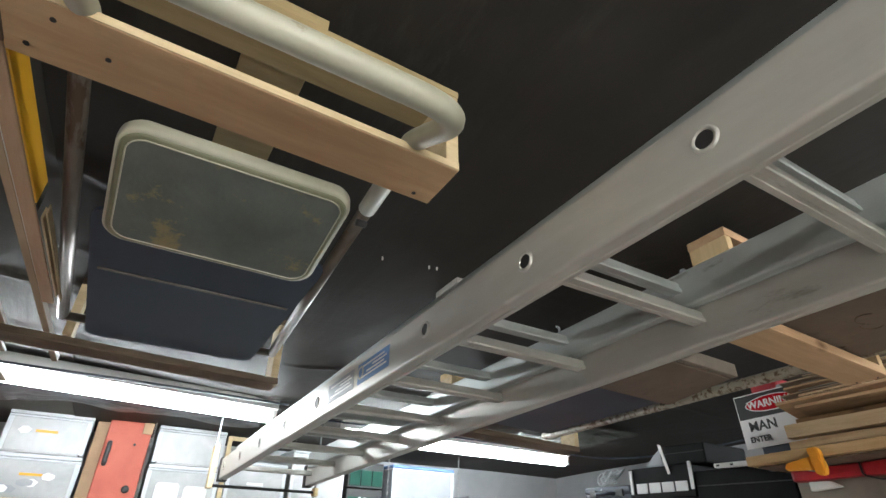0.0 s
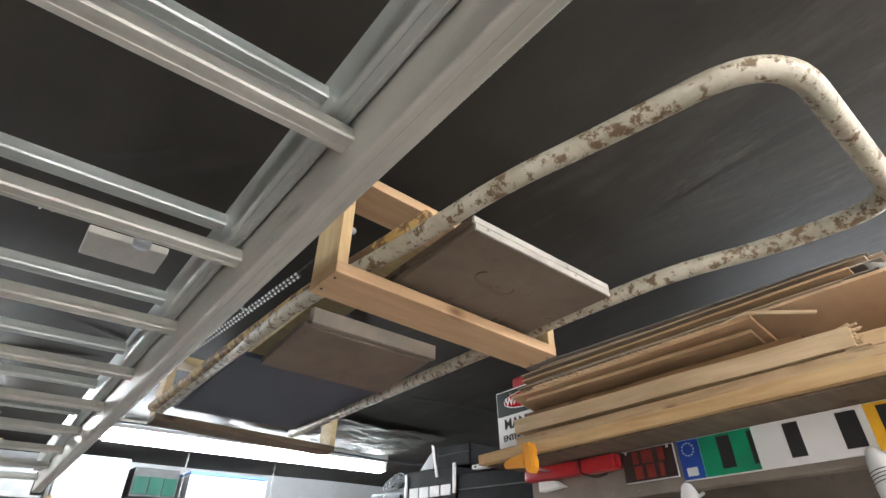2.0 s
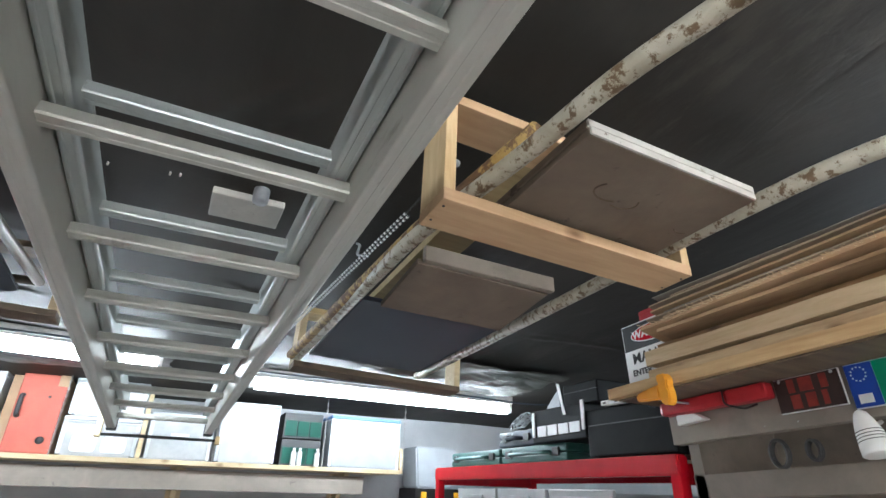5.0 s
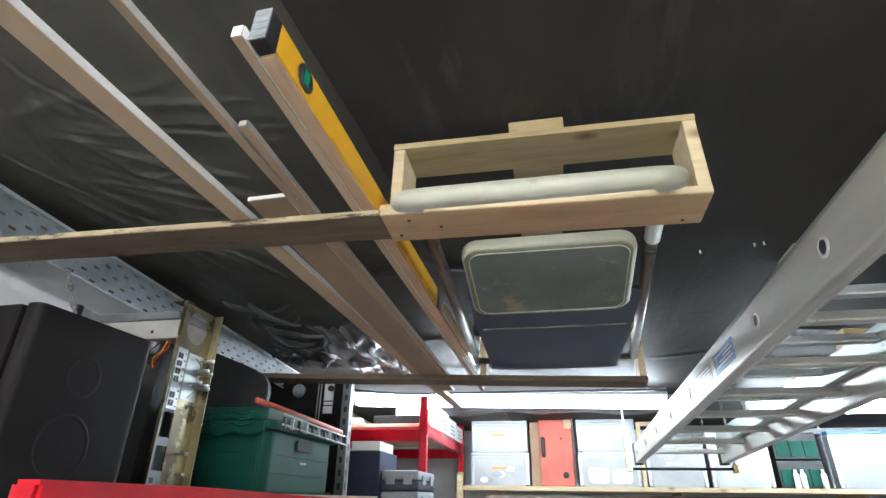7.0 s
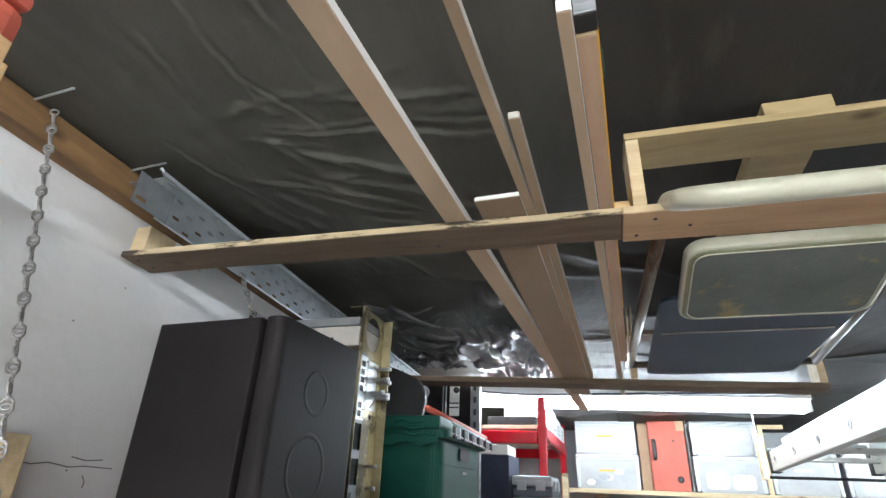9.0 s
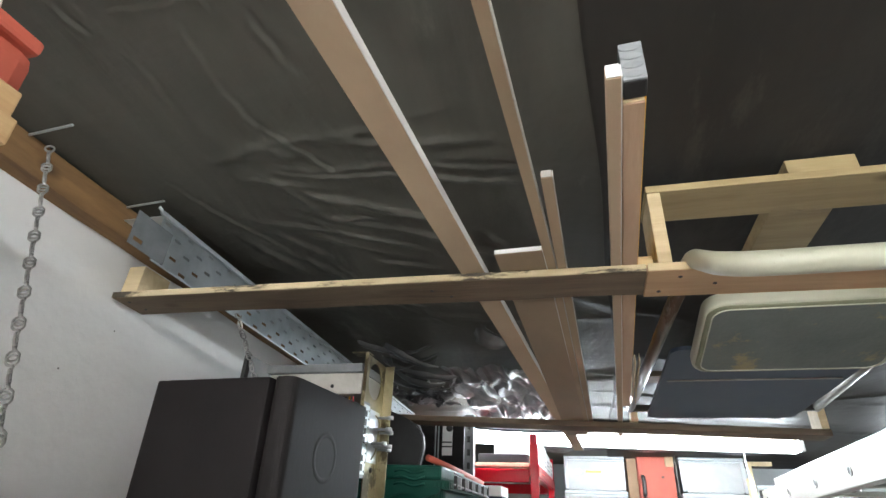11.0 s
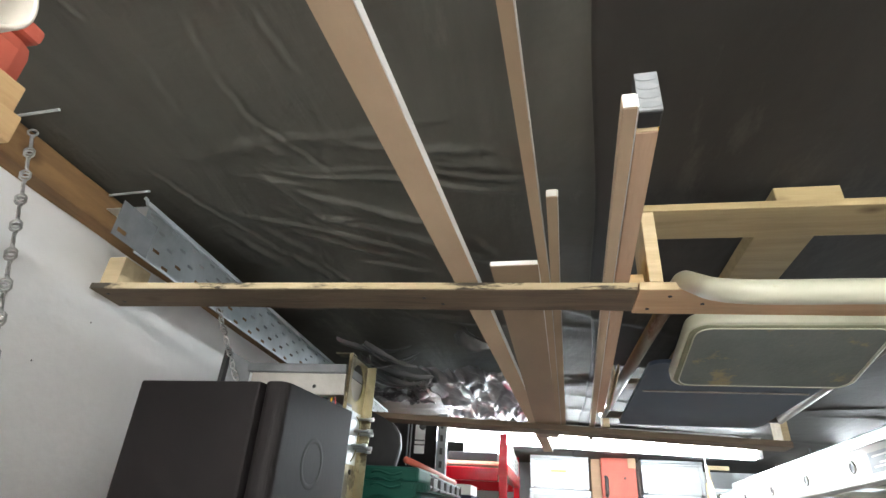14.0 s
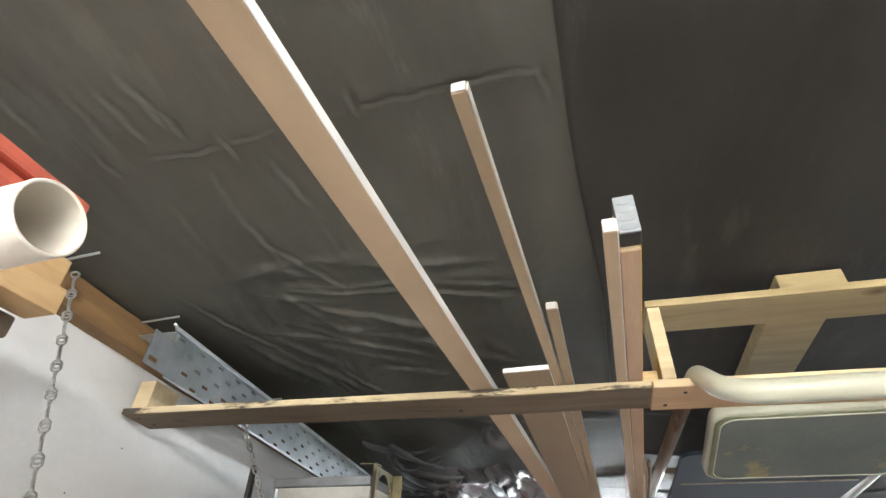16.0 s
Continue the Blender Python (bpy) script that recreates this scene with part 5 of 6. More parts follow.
# ---- bundle on a wall bracket near the walk ----
arm = thing("wall_bracket", (-1.68, 0.26, 1.98), "steel bracket on the white wall carrying offcuts and a pipe", "bracket")
part("arm", box(-1.69, -1.285, 0.270, 0.352, 2.038, 2.0575, 0.003), OLD, arm, "brown timber arm")
part("back", box(-1.69, -1.672, 0.285, 0.335, 1.72, 2.038, 0.002), WEATHERGALV, arm)
BD = Vector((-0.998, 0.03, -0.035)).normalized()


def offcut(x, z, w, h, near, far, label):
    turn = Matrix.Rotation(radians(random.uniform(-2.5, 2.5)), 4, "Z") @ Matrix.Rotation(radians(random.uniform(-2, 2)), 4, "Y")
    return solo("offcut", box(x - w, x, near, far, z, z + h, 0.002, turn=turn, rough=0.0015), PINE_Y, (x - w / 2, 0.3, z), label, "timber", "timber offcuts")


random.seed(21)
offcut(-1.261, 2.0595, 0.036, 0.024, -0.10, 0.360, "square pine offcut on the wall bracket")
offcut(-1.310, 2.0595, 0.034, 0.023, -0.12, 0.352, "square pine offcut on the wall bracket")
offcut(-1.274, 2.0865, 0.040, 0.030, -0.08, 0.362, "thick pine offcut on the wall bracket")
pv = Vector((-1.100, 0.2225, 2.030))
pipe = thing("pvc_pipe", pv, "white plastic drain pipe lying under the offcuts", "pipe")
bm = bmesh.new()
tube([pv, pv + BD * 0.585], 0.0214, 32, bm, caps=False)
tube([pv + BD * 0.585, pv + BD * 0.0], 0.0194, 32, bm, caps=False)
part("wall", bm, PVC, pipe, "", True)
bm = bmesh.new()
pu = BD.orthogonal().normalized()
pw = BD.cross(pu)
tube([pv + 0.0204 * (math.cos(t) * pu + math.sin(t) * pw) for t in (2 * math.pi * q / 36 for q in range(36))], 0.0013, 6, bm, closed=True)
part("rim", bm, PVC, pipe, "", True)
can = thing("red_box", (-1.36, 0.25, 2.118), "red plastic box lying on the offcuts behind the drain pipe", "box")
part("body", box(-1.420, -1.325, 0.10, 0.392, 2.1185, 2.196, 0.016, rough=0.006), REDCASE, can)
part("lid", box(-1.424, -1.321, 0.096, 0.388, 2.197, 2.214, 0.008, rough=0.004), REDCASE, can)
solo("wall_cleat", box(-1.69, -1.602, 0.66, 0.754, 1.50, 1.815, 0.003, rough=0.002), PALE, (-1.66, 0.68, 1.5), "pale timber cleat on the white wall", "timber")

CRACK = surface("open_crack", (0.10, 0.10, 0.10), (0.18, 0.18, 0.175), 30.0, (1, 1, 1), (0.8, 0.9), 0, 0.1)
for pts in ([(0.79, 1.783), (0.83, 1.777), (0.86, 1.781), (0.90, 1.775), (0.93, 1.778), (0.99, 1.776)], [(0.90, 1.792), (0.93, 1.787), (0.965, 1.790)], [(0.932, 1.762), (0.940, 1.752), (0.938, 1.742)]):
    solo("wall_crack", tube([(WALL_L + 0.0002, y, z) for y, z in pts], 0.0011, 5), CRACK, (WALL_L, pts[0][0], pts[0][1]), "thin open crack in the white painted wall", "crack", kind="structure")
random.seed(5)
for k in range(14):
    y, z = random.uniform(0.25, 1.3), random.uniform(1.7, 2.25)
    solo("wall_mark", lathe([(0.0022, -0.0005), (0.0015, 0.0006)], (WALL_L, y, z), (1, 0, 0), 7), CRACK, (WALL_L, y, z), "small dark chip in the white painted wall", "mark", kind="structure")

# ---- far wall: the shelf on chains ----
shelf = thing("wall_shelf", (0.24, 3.8, 1.8), "long pine shelf on the end wall, hung on chains", "shelf")
part("board", box(-1.034, 1.51, 3.61, 3.99, 1.776, 1.80, 0.002), PALE, shelf)
part("rail", box(-0.9, 1.30, 3.68, 3.70, 1.655, 1.755, 0.002), GREYBOARD, shelf, "grey rail under the shelf")
part("end_board", prism([(3.615, 1.60), (3.64, 1.60), (3.66, 1.88), (3.615, 1.86)], "x", -1.072, -1.036, 0.002), PALE, shelf)
part("end_board", prism([(3.615, 1.78), (3.64, 1.78), (3.66, 1.93), (3.64, 1.93)], "x", 1.512, 1.535, 0.002), PALE, shelf)
for x in (-0.85, 0.25, 1.2):
    part("bracket", prism([(3.70, 1.774), (3.99, 1.774), (3.99, 1.55), (3.97, 1.55)], "x", x - 0.015, x + 0.015, 0.002), PALE, shelf)
    part("bracket_shadow_board", box(x - 0.04, x + 0.04, 3.975, 3.99, 1.50, 1.774, 0.002), PALE, shelf)


def tub(x0, x1, y0, y1, z0, z1, label, group, body=TUBPLASTIC, lid=TUBRIM, fill=None, mark=None, bits=0):
    """A storage tub with sloping sides, a rim, a lid and what shows through it."""
    ob = thing("storage_tub", ((x0 + x1) / 2, (y0 + y1) / 2, z0), label, "tub", group)
    t = 0.018
    part("body", prism([(x0 + t, z0), (x1 - t, z0), (x1 - 0.006, z1 - 0.022), (x0 + 0.006, z1 - 0.022)], "y", y0 + 0.01, y1 - 0.01, 0.008), body, ob)
    part("rim", box(x0 + 0.001, x1 - 0.001, y0 + 0.002, y1 - 0.002, z1 - 0.030, z1 - 0.020, 0.003), TUBRIM, ob)
    lidp = part("lid", box(x0, x1, y0, y1, z1 - 0.019, z1, 0.006), lid, ob)
    part("lid_top", box(x0 + 0.03, x1 - 0.03, y0 + 0.03, y1 - 0.03, z1 - 0.0015, z1 + 0.0035, 0.002), lid, lidp)
    if mark:
        part("label_bar", box((x0 + x1) / 2 - 0.05, (x0 + x1) / 2 + 0.04, y0 + 0.0055, y0 + 0.0085, z0 + (z1 - z0) * 0.50, z0 + (z1 - z0) * 0.56, 0), mark, ob, "coloured label strip")
    for k in range(bits):
        a = k * 2.4
        bx, bz = x0 + 0.07 + (x1 - x0 - 0.14) * ((k * 0.37 + 0.05) % 1.0), z0 + (z1 - z0) * (0.18 + 0.16 * (k % 3)) if bits > 1 else z0 + (z1 - z0) * 0.53
        part("content", prism([(bx + 0.028 * math.cos(a + t) * (1.3 if k % 2 else 1), bz + 0.018 * math.sin(a + t)) for t in (0.3, 1.2, 2.0, 3.3, 4.4, 5.5)], "y", y0 + 0.0045 + 0.0008 * k, y0 + 0.0098), SIGNWHITE if k % 2 == 0 else GREYPLASTIC, ob, "small part showing through the side")
    for x in (x0 + 0.012, x1 - 0.012):
        part("corner_rib", prism([(x - 0.009, z0 + 0.004), (x + 0.009, z0 + 0.004), (x + 0.011, z1 - 0.03), (x - 0.011, z1 - 0.03)], "y", y0 + 0.004, y0 + 0.012, 0.002), TUBRIM if lid == BLUE else lid, ob)
    if fill:
        for k in range(2):
            xm = x0 + (x1 - x0) * (0.32 + 0.38 * k)
            part("content", prism(round_rect(xm - 0.058, xm + 0.055, z0 + 0.018, z0 + (z1 - z0) * (0.56 - 0.05 * k), 0.02), "y", y0 + 0.0062, y0 + 0.0098), fill, ob, "pale jar showing through the side")
    return ob


tub(-0.985, -0.625, 3.62, 3.97, 1.801, 1.988, "frosted clear storage tub with a grey lid", "storage tubs", mark=YELLOW, bits=5)
tub(-0.980, -0.630, 3.63, 3.96, 1.993, 2.180, "frosted clear storage tub stacked on another", "storage tubs", mark=YELLOW, bits=1)
tub(-0.335, 0.020, 3.62, 3.97, 1.801, 1.988, "frosted clear storage tub with pale contents", "storage tubs", fill=SIGNWHITE)
tub(-0.330, 0.015, 3.63, 3.96, 1.993, 2.180, "frosted clear storage tub stacked on another", "storage tubs")
tub(0.055, 0.385, 3.64, 3.97, 1.801, 2.04, "large frosted storage tub behind the ladder", "storage tubs", mark=SIGNWHITE)
tub(0.405, 0.735, 3.64, 3.97, 1.801, 2.13, "large frosted storage tub behind the ladder", "storage tubs")
tub(1.045, 1.505, 3.62, 3.97, 1.801, 2.10, "tall grey storage tub with a blue lid", "storage tubs", GREYPLASTIC, BLUE)
solo("cardboard_box", box(-0.615, -0.36, 3.70, 3.97, 1.801, 2.185, 0.003), CARD, (-0.49, 3.8, 1.801), "brown cardboard box standing on the shelf", "box")
case = thing("red_case", (-0.46, 3.66, 1.801), "red hard case stood on end in front of the cardboard box", "case")
part("shell", box(-0.560, -0.36, 3.63, 3.695, 1.801, 2.18, 0.006), REDCASE, case)
part("handle", tube(rounded([(-0.535, 3.628, 1.97), (-0.535, 3.60, 1.975), (-0.535, 3.60, 2.065), (-0.535, 3.628, 2.07)], 0.02), 0.011, 10), RUBBER, case, "", True)
part("latch", lathe([(0.018, 0), (0.018, 0.004), (0.010, 0.007)], (-0.41, 3.6305, 1.862), (0, -1, 0), 18), RUBBER, case, "", True)
part("stud", lathe([(0.007, 0), (0.006, 0.003)], (-0.425, 3.6305, 2.07), (0, -1, 0), 12), RUBBER, case)
part("corner", box(-0.405, -0.358, 3.6265, 3.697, 2.125, 2.182, 0.003), CARD, case)
for z in (1.801, 1.952):
    org = thing("organiser_box", (0.88, 3.75, z), "dark green organiser box with small drawers", "organiser", "organiser boxes")
    part("body", box(0.765, 1.0, 3.66, 3.95, z, z + 0.145, 0.004), RUBBER, org)
    for q in range(3):
        part("drawer", box(0.775 + q * 0.074, 0.843 + q * 0.074, 3.652, 3.661, z + 0.012, z + 0.10, 0.002), GREEN, org)
for q, x in enumerate((0.84, 0.875, 0.98)):
    bt = thing("small_bottle", (x, 3.635, 1.80), "small white bottle in front of the organiser boxes", "bottle", "small bottles")
    part("body", lathe([(0.014, 0), (0.015, 0.004), (0.015, 0.07), (0.007, 0.082)], (x, 3.635, 1.801), (0, 0, 1), 14), SIGNWHITE, bt, "", True)
    part("cap", lathe([(0.008, 0), (0.008, 0.014)], (x, 3.635, 1.884), (0, 0, 1), 12), SIGNWHITE, bt)
frame_p = thing("picture_frame", (0.06, 3.61, 1.801), "bare pine frame leaning on the shelf edge", "frame")
part("bar", box(0.022, 0.045, 3.612, 3.63, 1.801, 2.16, 0.002), PALE, frame_p)
part("bar", box(0.045, 0.15, 3.612, 3.63, 2.137, 2.16, 0.002), PALE, frame_p)

bench = thing("storage_cabinet", (1.9, 3.75, 0), "grey cabinet beside the shelf", "cabinet")
part("body", box(1.60, 2.05, 3.60, 3.98, 0, 1.60, 0.004), GREYPLASTIC, bench)
bc = thing("black_case", (1.76, 3.7, 1.60), "black tool case with yellow latches", "case")
part("body", box(1.61, 1.95, 3.58, 3.85, 1.601, 1.70, 0.008), BLACKBOX, bc)
for x in (1.65, 1.88):
    part("latch", box(x, x + 0.035, 3.573, 3.581, 1.63, 1.68, 0.002), YELLOW, bc)
solo("grey_bin", prism([(1.64, 1.701), (1.90, 1.701), (1.92, 1.95), (1.62, 1.95)], "y", 3.62, 3.86, 0.01), GREYPLASTIC, (1.77, 3.74, 1.701), "grey plastic bin on the black case", "bin")

# ---- right side ----
racking((1.75, 2.3, 0), 1.47, 2.05, 1.42, 2.95, (0.6, 1.2, 1.795), 1.775, "red steel racking along the grey wall")
for y0, y1, z, m, lab in ((2.42, 2.88, 1.80, TEAL, "teal plastic tool case"), (1.95, 2.40, 1.80, TEAL, "teal plastic tool case"), (2.14, 2.42, 1.866, DARKPLATE, "dark plastic tool case")):
    tc = thing("tool_case", (1.7, (y0 + y1) / 2, z), lab + " on the red racking", "tool case", "cases on the right racking")
    part("shell", box(1.50, 1.9, y0, y1, z, z + 0.03, 0.008), m, tc)
    part("lid", box(1.50, 1.9, y0, y1, z + 0.032, z + 0.064, 0.010), m, tc)
    part("handle", tube(rounded([(1.50, y0 + 0.1, z + 0.031), (1.47, y0 + 0.1, z + 0.031), (1.47, y1 - 0.1, z + 0.031), (1.50, y1 - 0.1, z + 0.031)], 0.02), 0.008, 8), m, tc, "", True)
    for yy in (y0 + 0.04, y1 - 0.08):
        part("latch", box(1.492, 1.502, yy, yy + 0.04, z + 0.018, z + 0.048, 0.002), RUBBER, tc)
for q in range(3):
    dr = thing("drawer_unit", (1.65, 1.85 + q * 0.36, 1.205), "pale plastic drawer under the racking beam", "drawer", "plastic drawers")
    part("front", box(1.475, 1.49, 1.70 + q * 0.36, 2.04 + q * 0.36, 1.56, 1.70, 0.004), TUBPLASTIC, dr)
    part("tray", box(1.49, 1.95, 1.705 + q * 0.36, 2.035 + q * 0.36, 1.205, 1.69, 0.004), GREYPLASTIC, dr)
    part("pull", box(1.468, 1.476, 1.80 + q * 0.36, 1.94 + q * 0.36, 1.66, 1.675, 0.002), TUBPLASTIC, dr)

# shelf with timber
# the side shelf follows the fall of the roof
SIDE = pose(0, 0.88, 1.9, -2.7, 0, 0) @ pose(0, -0.88, -1.9)
side = thing("side_shelf", (1.6, 0.4, 1.93), "dusty plank shelf along the side of the garage", "shelf", space=SIDE)
# the plank's dark front also stands in for shade under the boards above
part("board", box(1.255, 1.80, -1.40, 1.40, 1.9440, 1.9492, 0.001), OLD, side, "dark plank, also the boards' shaded underside")
part("front_rail", box(1.405, 1.44, -1.40, 1.372, 1.835, 1.9435, 0.002), GREYBOARD, side, "grey painted rail under the plank")
part("lower_rail", box(1.46, 1.50, -1.40, 1.372, 1.70, 1.76, 0.002), GREYBOARD, side, "grey painted lower rail")
part("back_board", box(1.80, 1.82, -1.40, 1.372, 0.0, 1.9435, 0.002), GREYBOARD, side, "brown back board")
part("side_post", box(1.46, 1.80, 1.335, 1.370, 0.0, 1.9435, 0.002), GREYBOARD, side)
part("side_post", box(1.46, 1.80, -1.40, -1.36, 0.0, 1.9435, 0.002), GREYBOARD, side)

random.seed(11)
ROWS_T = [  # thickness, front x, far end y, near end y, height at the far end, height at the near end, tilt of the back edge down, width, material
    (0.028, 1.234, 1.42, -0.9, 1.9500, 1.9500, 0, 0.30, PINE_Y), (0.022, 1.260, 1.285, 0.318, 1.9835, 1.9830, 0, 0.32, PINE_ROT), (0.038, 1.256, 1.280, 0.44, 2.0150, 2.0110, 0, 0.045, PALE_Y),
    # the dark OLD_Y board also paints the shadow band over the pale boards
    (0.036, 1.306, 1.25, 0.325, 2.0080, 2.0080, 0, 0.28, PALE_Y), (0.012, 1.272, 1.25, 0.52, 2.0560, 2.0520, 0, 0.26, OLD_Y), (0.009, 1.262, 1.235, 0.60, 2.0980, 2.0910, 13, 0.24, BROWNPLY),
    (0.009, 1.259, 1.29, 0.59, 2.1180, 2.1180, 14, 0.28, REDPLY), (0.008, 1.276, 1.22, 0.345, 2.1330, 2.1310, 15, 0.30, CARD),
    (0.0035, 1.270, 1.27, 0.42, 2.1420, 2.1390, 14, 0.30, MDF_DARK), (0.0035, 1.288, 1.22, 0.36, 2.1520, 2.1470, 13, 0.28, GREYBOARD), (0.006, 1.274, 1.26, 0.40, 2.1640, 2.1550, 14, 0.31, BROWNPLY),
    (0.003, 1.294, 1.21, 0.35, 2.1750, 2.1640, 13, 0.28, GREYBOARD), (0.005, 1.282, 1.27, 0.37, 2.1850, 2.1710, 14, 0.32, MDF_DARK), (0.003, 1.300, 1.20, 0.345, 2.1960, 2.1780, 13, 0.27, MDF), (0.003, 1.288, 1.25, 0.365, 2.2050, 2.1830, 13, 0.30, GREYBOARD)]
for th, x, yf, yn, zf, zn, tilt, wide, m in ROWS_T:
    ln = yf - yn
    b = box(0, wide, -ln / 2, ln / 2, 0, th, 0.0008, rough=0.0016 if th < 0.02 else 0.002)
    at = Vector((x, (yf + yn) / 2, (zf + zn) / 2))
    bmesh.ops.transform(b, matrix=Matrix.Translation(at) @ Matrix.Rotation(radians(random.uniform(-0.8, 0.8)), 4, "Z") @ Matrix.Rotation(math.atan2(zf - zn, ln), 4, "X") @ Matrix.Rotation(radians(tilt), 4, "Y"), verts=b.verts)
    solo("timber_board", b, m, at + Vector((wide / 2, 0, 0)), ("long pine board on the side shelf", "thin plywood offcut on the stack of boards")[th < 0.013], "board", "stacked boards", SIDE)
# splintered edge and the curled sheet on the stack
sp = bmesh.new()
for i in range(110):
    y = 0.60 + 0.0062 * i + random.uniform(-0.006, 0.006)
    zz = 2.1235
    reach = random.uniform(0.002, 0.010) + (0.012 if random.random() < 0.14 else 0)
    tube([(1.262, y, zz), (1.254 - reach, y + random.uniform(-0.012, 0.016), zz + random.uniform(-0.005, 0.008))], random.uniform(0.0004, 0.0010), 4, sp)
for dz, dx in ((0.0, 0.0), (0.006, 0.01)):
    tube(rounded([(1.262 + dx, 0.66, 2.125), (1.250 + dx, 0.60, 2.132 + dz), (1.272 + dx, 0.48, 2.094 + dz)], 0.03), 0.0028, 6, sp)
for i in range(12):  # the torn end of the pale board
    zz = 2.010 + 0.0036 * i
    tube([(1.268, 0.46, zz), (1.259 + random.uniform(0, 0.02), 0.44 - random.uniform(0.0, 0.026), zz + random.uniform(-0.002, 0.004))], 0.0026, 5, sp)
for i in range(7):  # the torn end of the board under it
    zz = 2.010 + 0.0046 * i
    tube([(1.312, 0.345, zz), (1.308 + random.uniform(0, 0.02), 0.325 - random.uniform(0.0, 0.016), zz + random.uniform(-0.002, 0.003))], 0.0024, 5, sp)
solo("splinters", sp, PALE_Y, (1.26, 0.8, 2.125), "torn splinters along the broken board edges", "splinter", space=SIDE, kind="stuff")
cs = bmesh.new()
curl = [[cs.verts.new((1.29 + 0.17 * u, 0.47 - 0.21 * v + 0.03 * u * v, 2.178 - 0.035 * u - 0.012 * v - 0.095 * v * v * v * (1 - 0.3 * u))) for u in (0, 0.33, 0.66, 1)] for v in (k / 10 for k in range(11))]
for j in range(10):
    for i in range(3):
        cs.faces.new((curl[j][i], curl[j][i + 1], curl[j + 1][i + 1], curl[j + 1][i]))
bmesh.ops.solidify(cs, geom=list(cs.faces), thickness=0.003)
solo("curled_sheet", cs, SIGNWHITE, (1.45, 0.35, 2.12), "grey sheet curling over the end of the stacked boards", "sheet", space=SIDE, smooth=True)


def clamp(y, z, way, label):
    """A quick clamp's jaw with a scalloped head; way is +1 where the arm runs towards the far end, -1 towards the near end."""
    ob = thing("quick_clamp", (1.22, y, z), label, "clamp", "orange clamps", SIDE)
    head = [(-0.014, -0.040), (-0.024, -0.030), (-0.026, -0.010), (-0.020, 0.005), (-0.024, 0.020), (-0.014, 0.037), (0.0, 0.035), (0.014, 0.037), (0.018, 0.025), (0.012, 0.013), (0.017, 0.0), (0.010, -0.011), (0.014, -0.025), (0.004, -0.037)]
    part("jaw", prism([(y - way * u, z + v) for u, v in (head if way < 0 else [(-0.8 * u, v) for u, v in head])], "x", 1.203, 1.230, 0.003), ORANGE, ob, "scalloped orange jaw")
    return ob


far_clamp = clamp(1.203, 1.936, 1, "orange plastic clamp on the shelf edge")
part("arm", prism([(1.215, 1.914), (1.215, 1.950), (1.275, 1.942), (1.292, 1.936), (1.292, 1.920)], "x", 1.206, 1.228, 0.004), ORANGE, far_clamp)
part("bar", box(1.2285, 1.40, 1.262, 1.27, 1.924, 1.9285, 0.001), GALV, far_clamp)
near_clamp = clamp(0.276, 1.955, -1, "orange plastic clamp holding the stacked boards")
part("arm", prism([(0.265, 1.940), (0.265, 1.972), (0.10, 1.966), (0.02, 1.950), (0.02, 1.932)], "x", 1.208, 1.230, 0.004), ORANGE, near_clamp)
part("bar", box(1.212, 1.226, 0.12, 0.13, 1.80, 1.95, 0.001), GALV, near_clamp)

# number plates: characters as plain bars
def plate_bars(name, y0, y1, z0, z1, bands, bars, label, x=1.397):
    """A flat plate on the rail that faces into the room; bands: (y from, y to, material); bars: (y, z low, z high, width, material)."""
    ob = thing(name, (x, (y0 + y1) / 2, z0), label, "number plate", "number plates", SIDE)
    part("back", box(x, x + 0.006, y1, y0, z0, z1, 0.001), SIGNWHITE, ob)
    for a, b, m in bands:
        part("band", box(x - 0.0012, x - 0.0002, b, a, z0 + 0.002, z1 - 0.002, 0), m, ob)
    for y, lo, hi, w, m in bars:
        part("character_bar", box(x - 0.0024, x - 0.0014, y - w / 2, y + w / 2, lo, hi, 0), m, ob)
    return ob


zc0, zc1 = 1.867, 1.935
plate_bars("number_plate", 0.891, 0.385, 1.853, 1.943,
           [(0.890, 0.838, PLATEBLUE), (0.837, 0.715, PLATEGREEN), (0.50, 0.425, YELLOW), (0.424, 0.386, YELLOW)],
           [(0.779, zc0, zc1, 0.030, SIGNBLACK), (0.720, zc0, zc1, 0.010, SIGNBLACK), (0.635, zc0, zc1, 0.030, SIGNBLACK), (0.532, zc0, zc1, 0.036, SIGNBLACK),
            (0.466, zc0, zc1, 0.028, SIGNBLACK), (0.420, zc0, zc1, 0.026, SIGNBLACK), (0.866, 1.862, 1.880, 0.026, SIGNWHITE), *[(0.866 + 0.014 * math.cos(q * math.pi / 6), 1.9185 + 0.014 * math.sin(q * math.pi / 6), 1.9215 + 0.014 * math.sin(q * math.pi / 6), 0.003, SIGNWHITE) for q in range(12)]],
           "number plate with blue, green, white and yellow bands")
plate_bars("number_plate", 0.378, -0.13, 1.853, 1.943, [(0.378, 0.325, PLATEBLUE)],
           [(0.27, zc0, zc1, 0.04, SIGNBLACK), (0.20, zc0, zc1, 0.04, SIGNBLACK), (0.08, zc0, zc1, 0.04, SIGNBLACK), (0.01, zc0, zc1, 0.04, SIGNBLACK), (0.352, 1.862, 1.880, 0.030, SIGNWHITE)],
           "white number plate with a blue band")
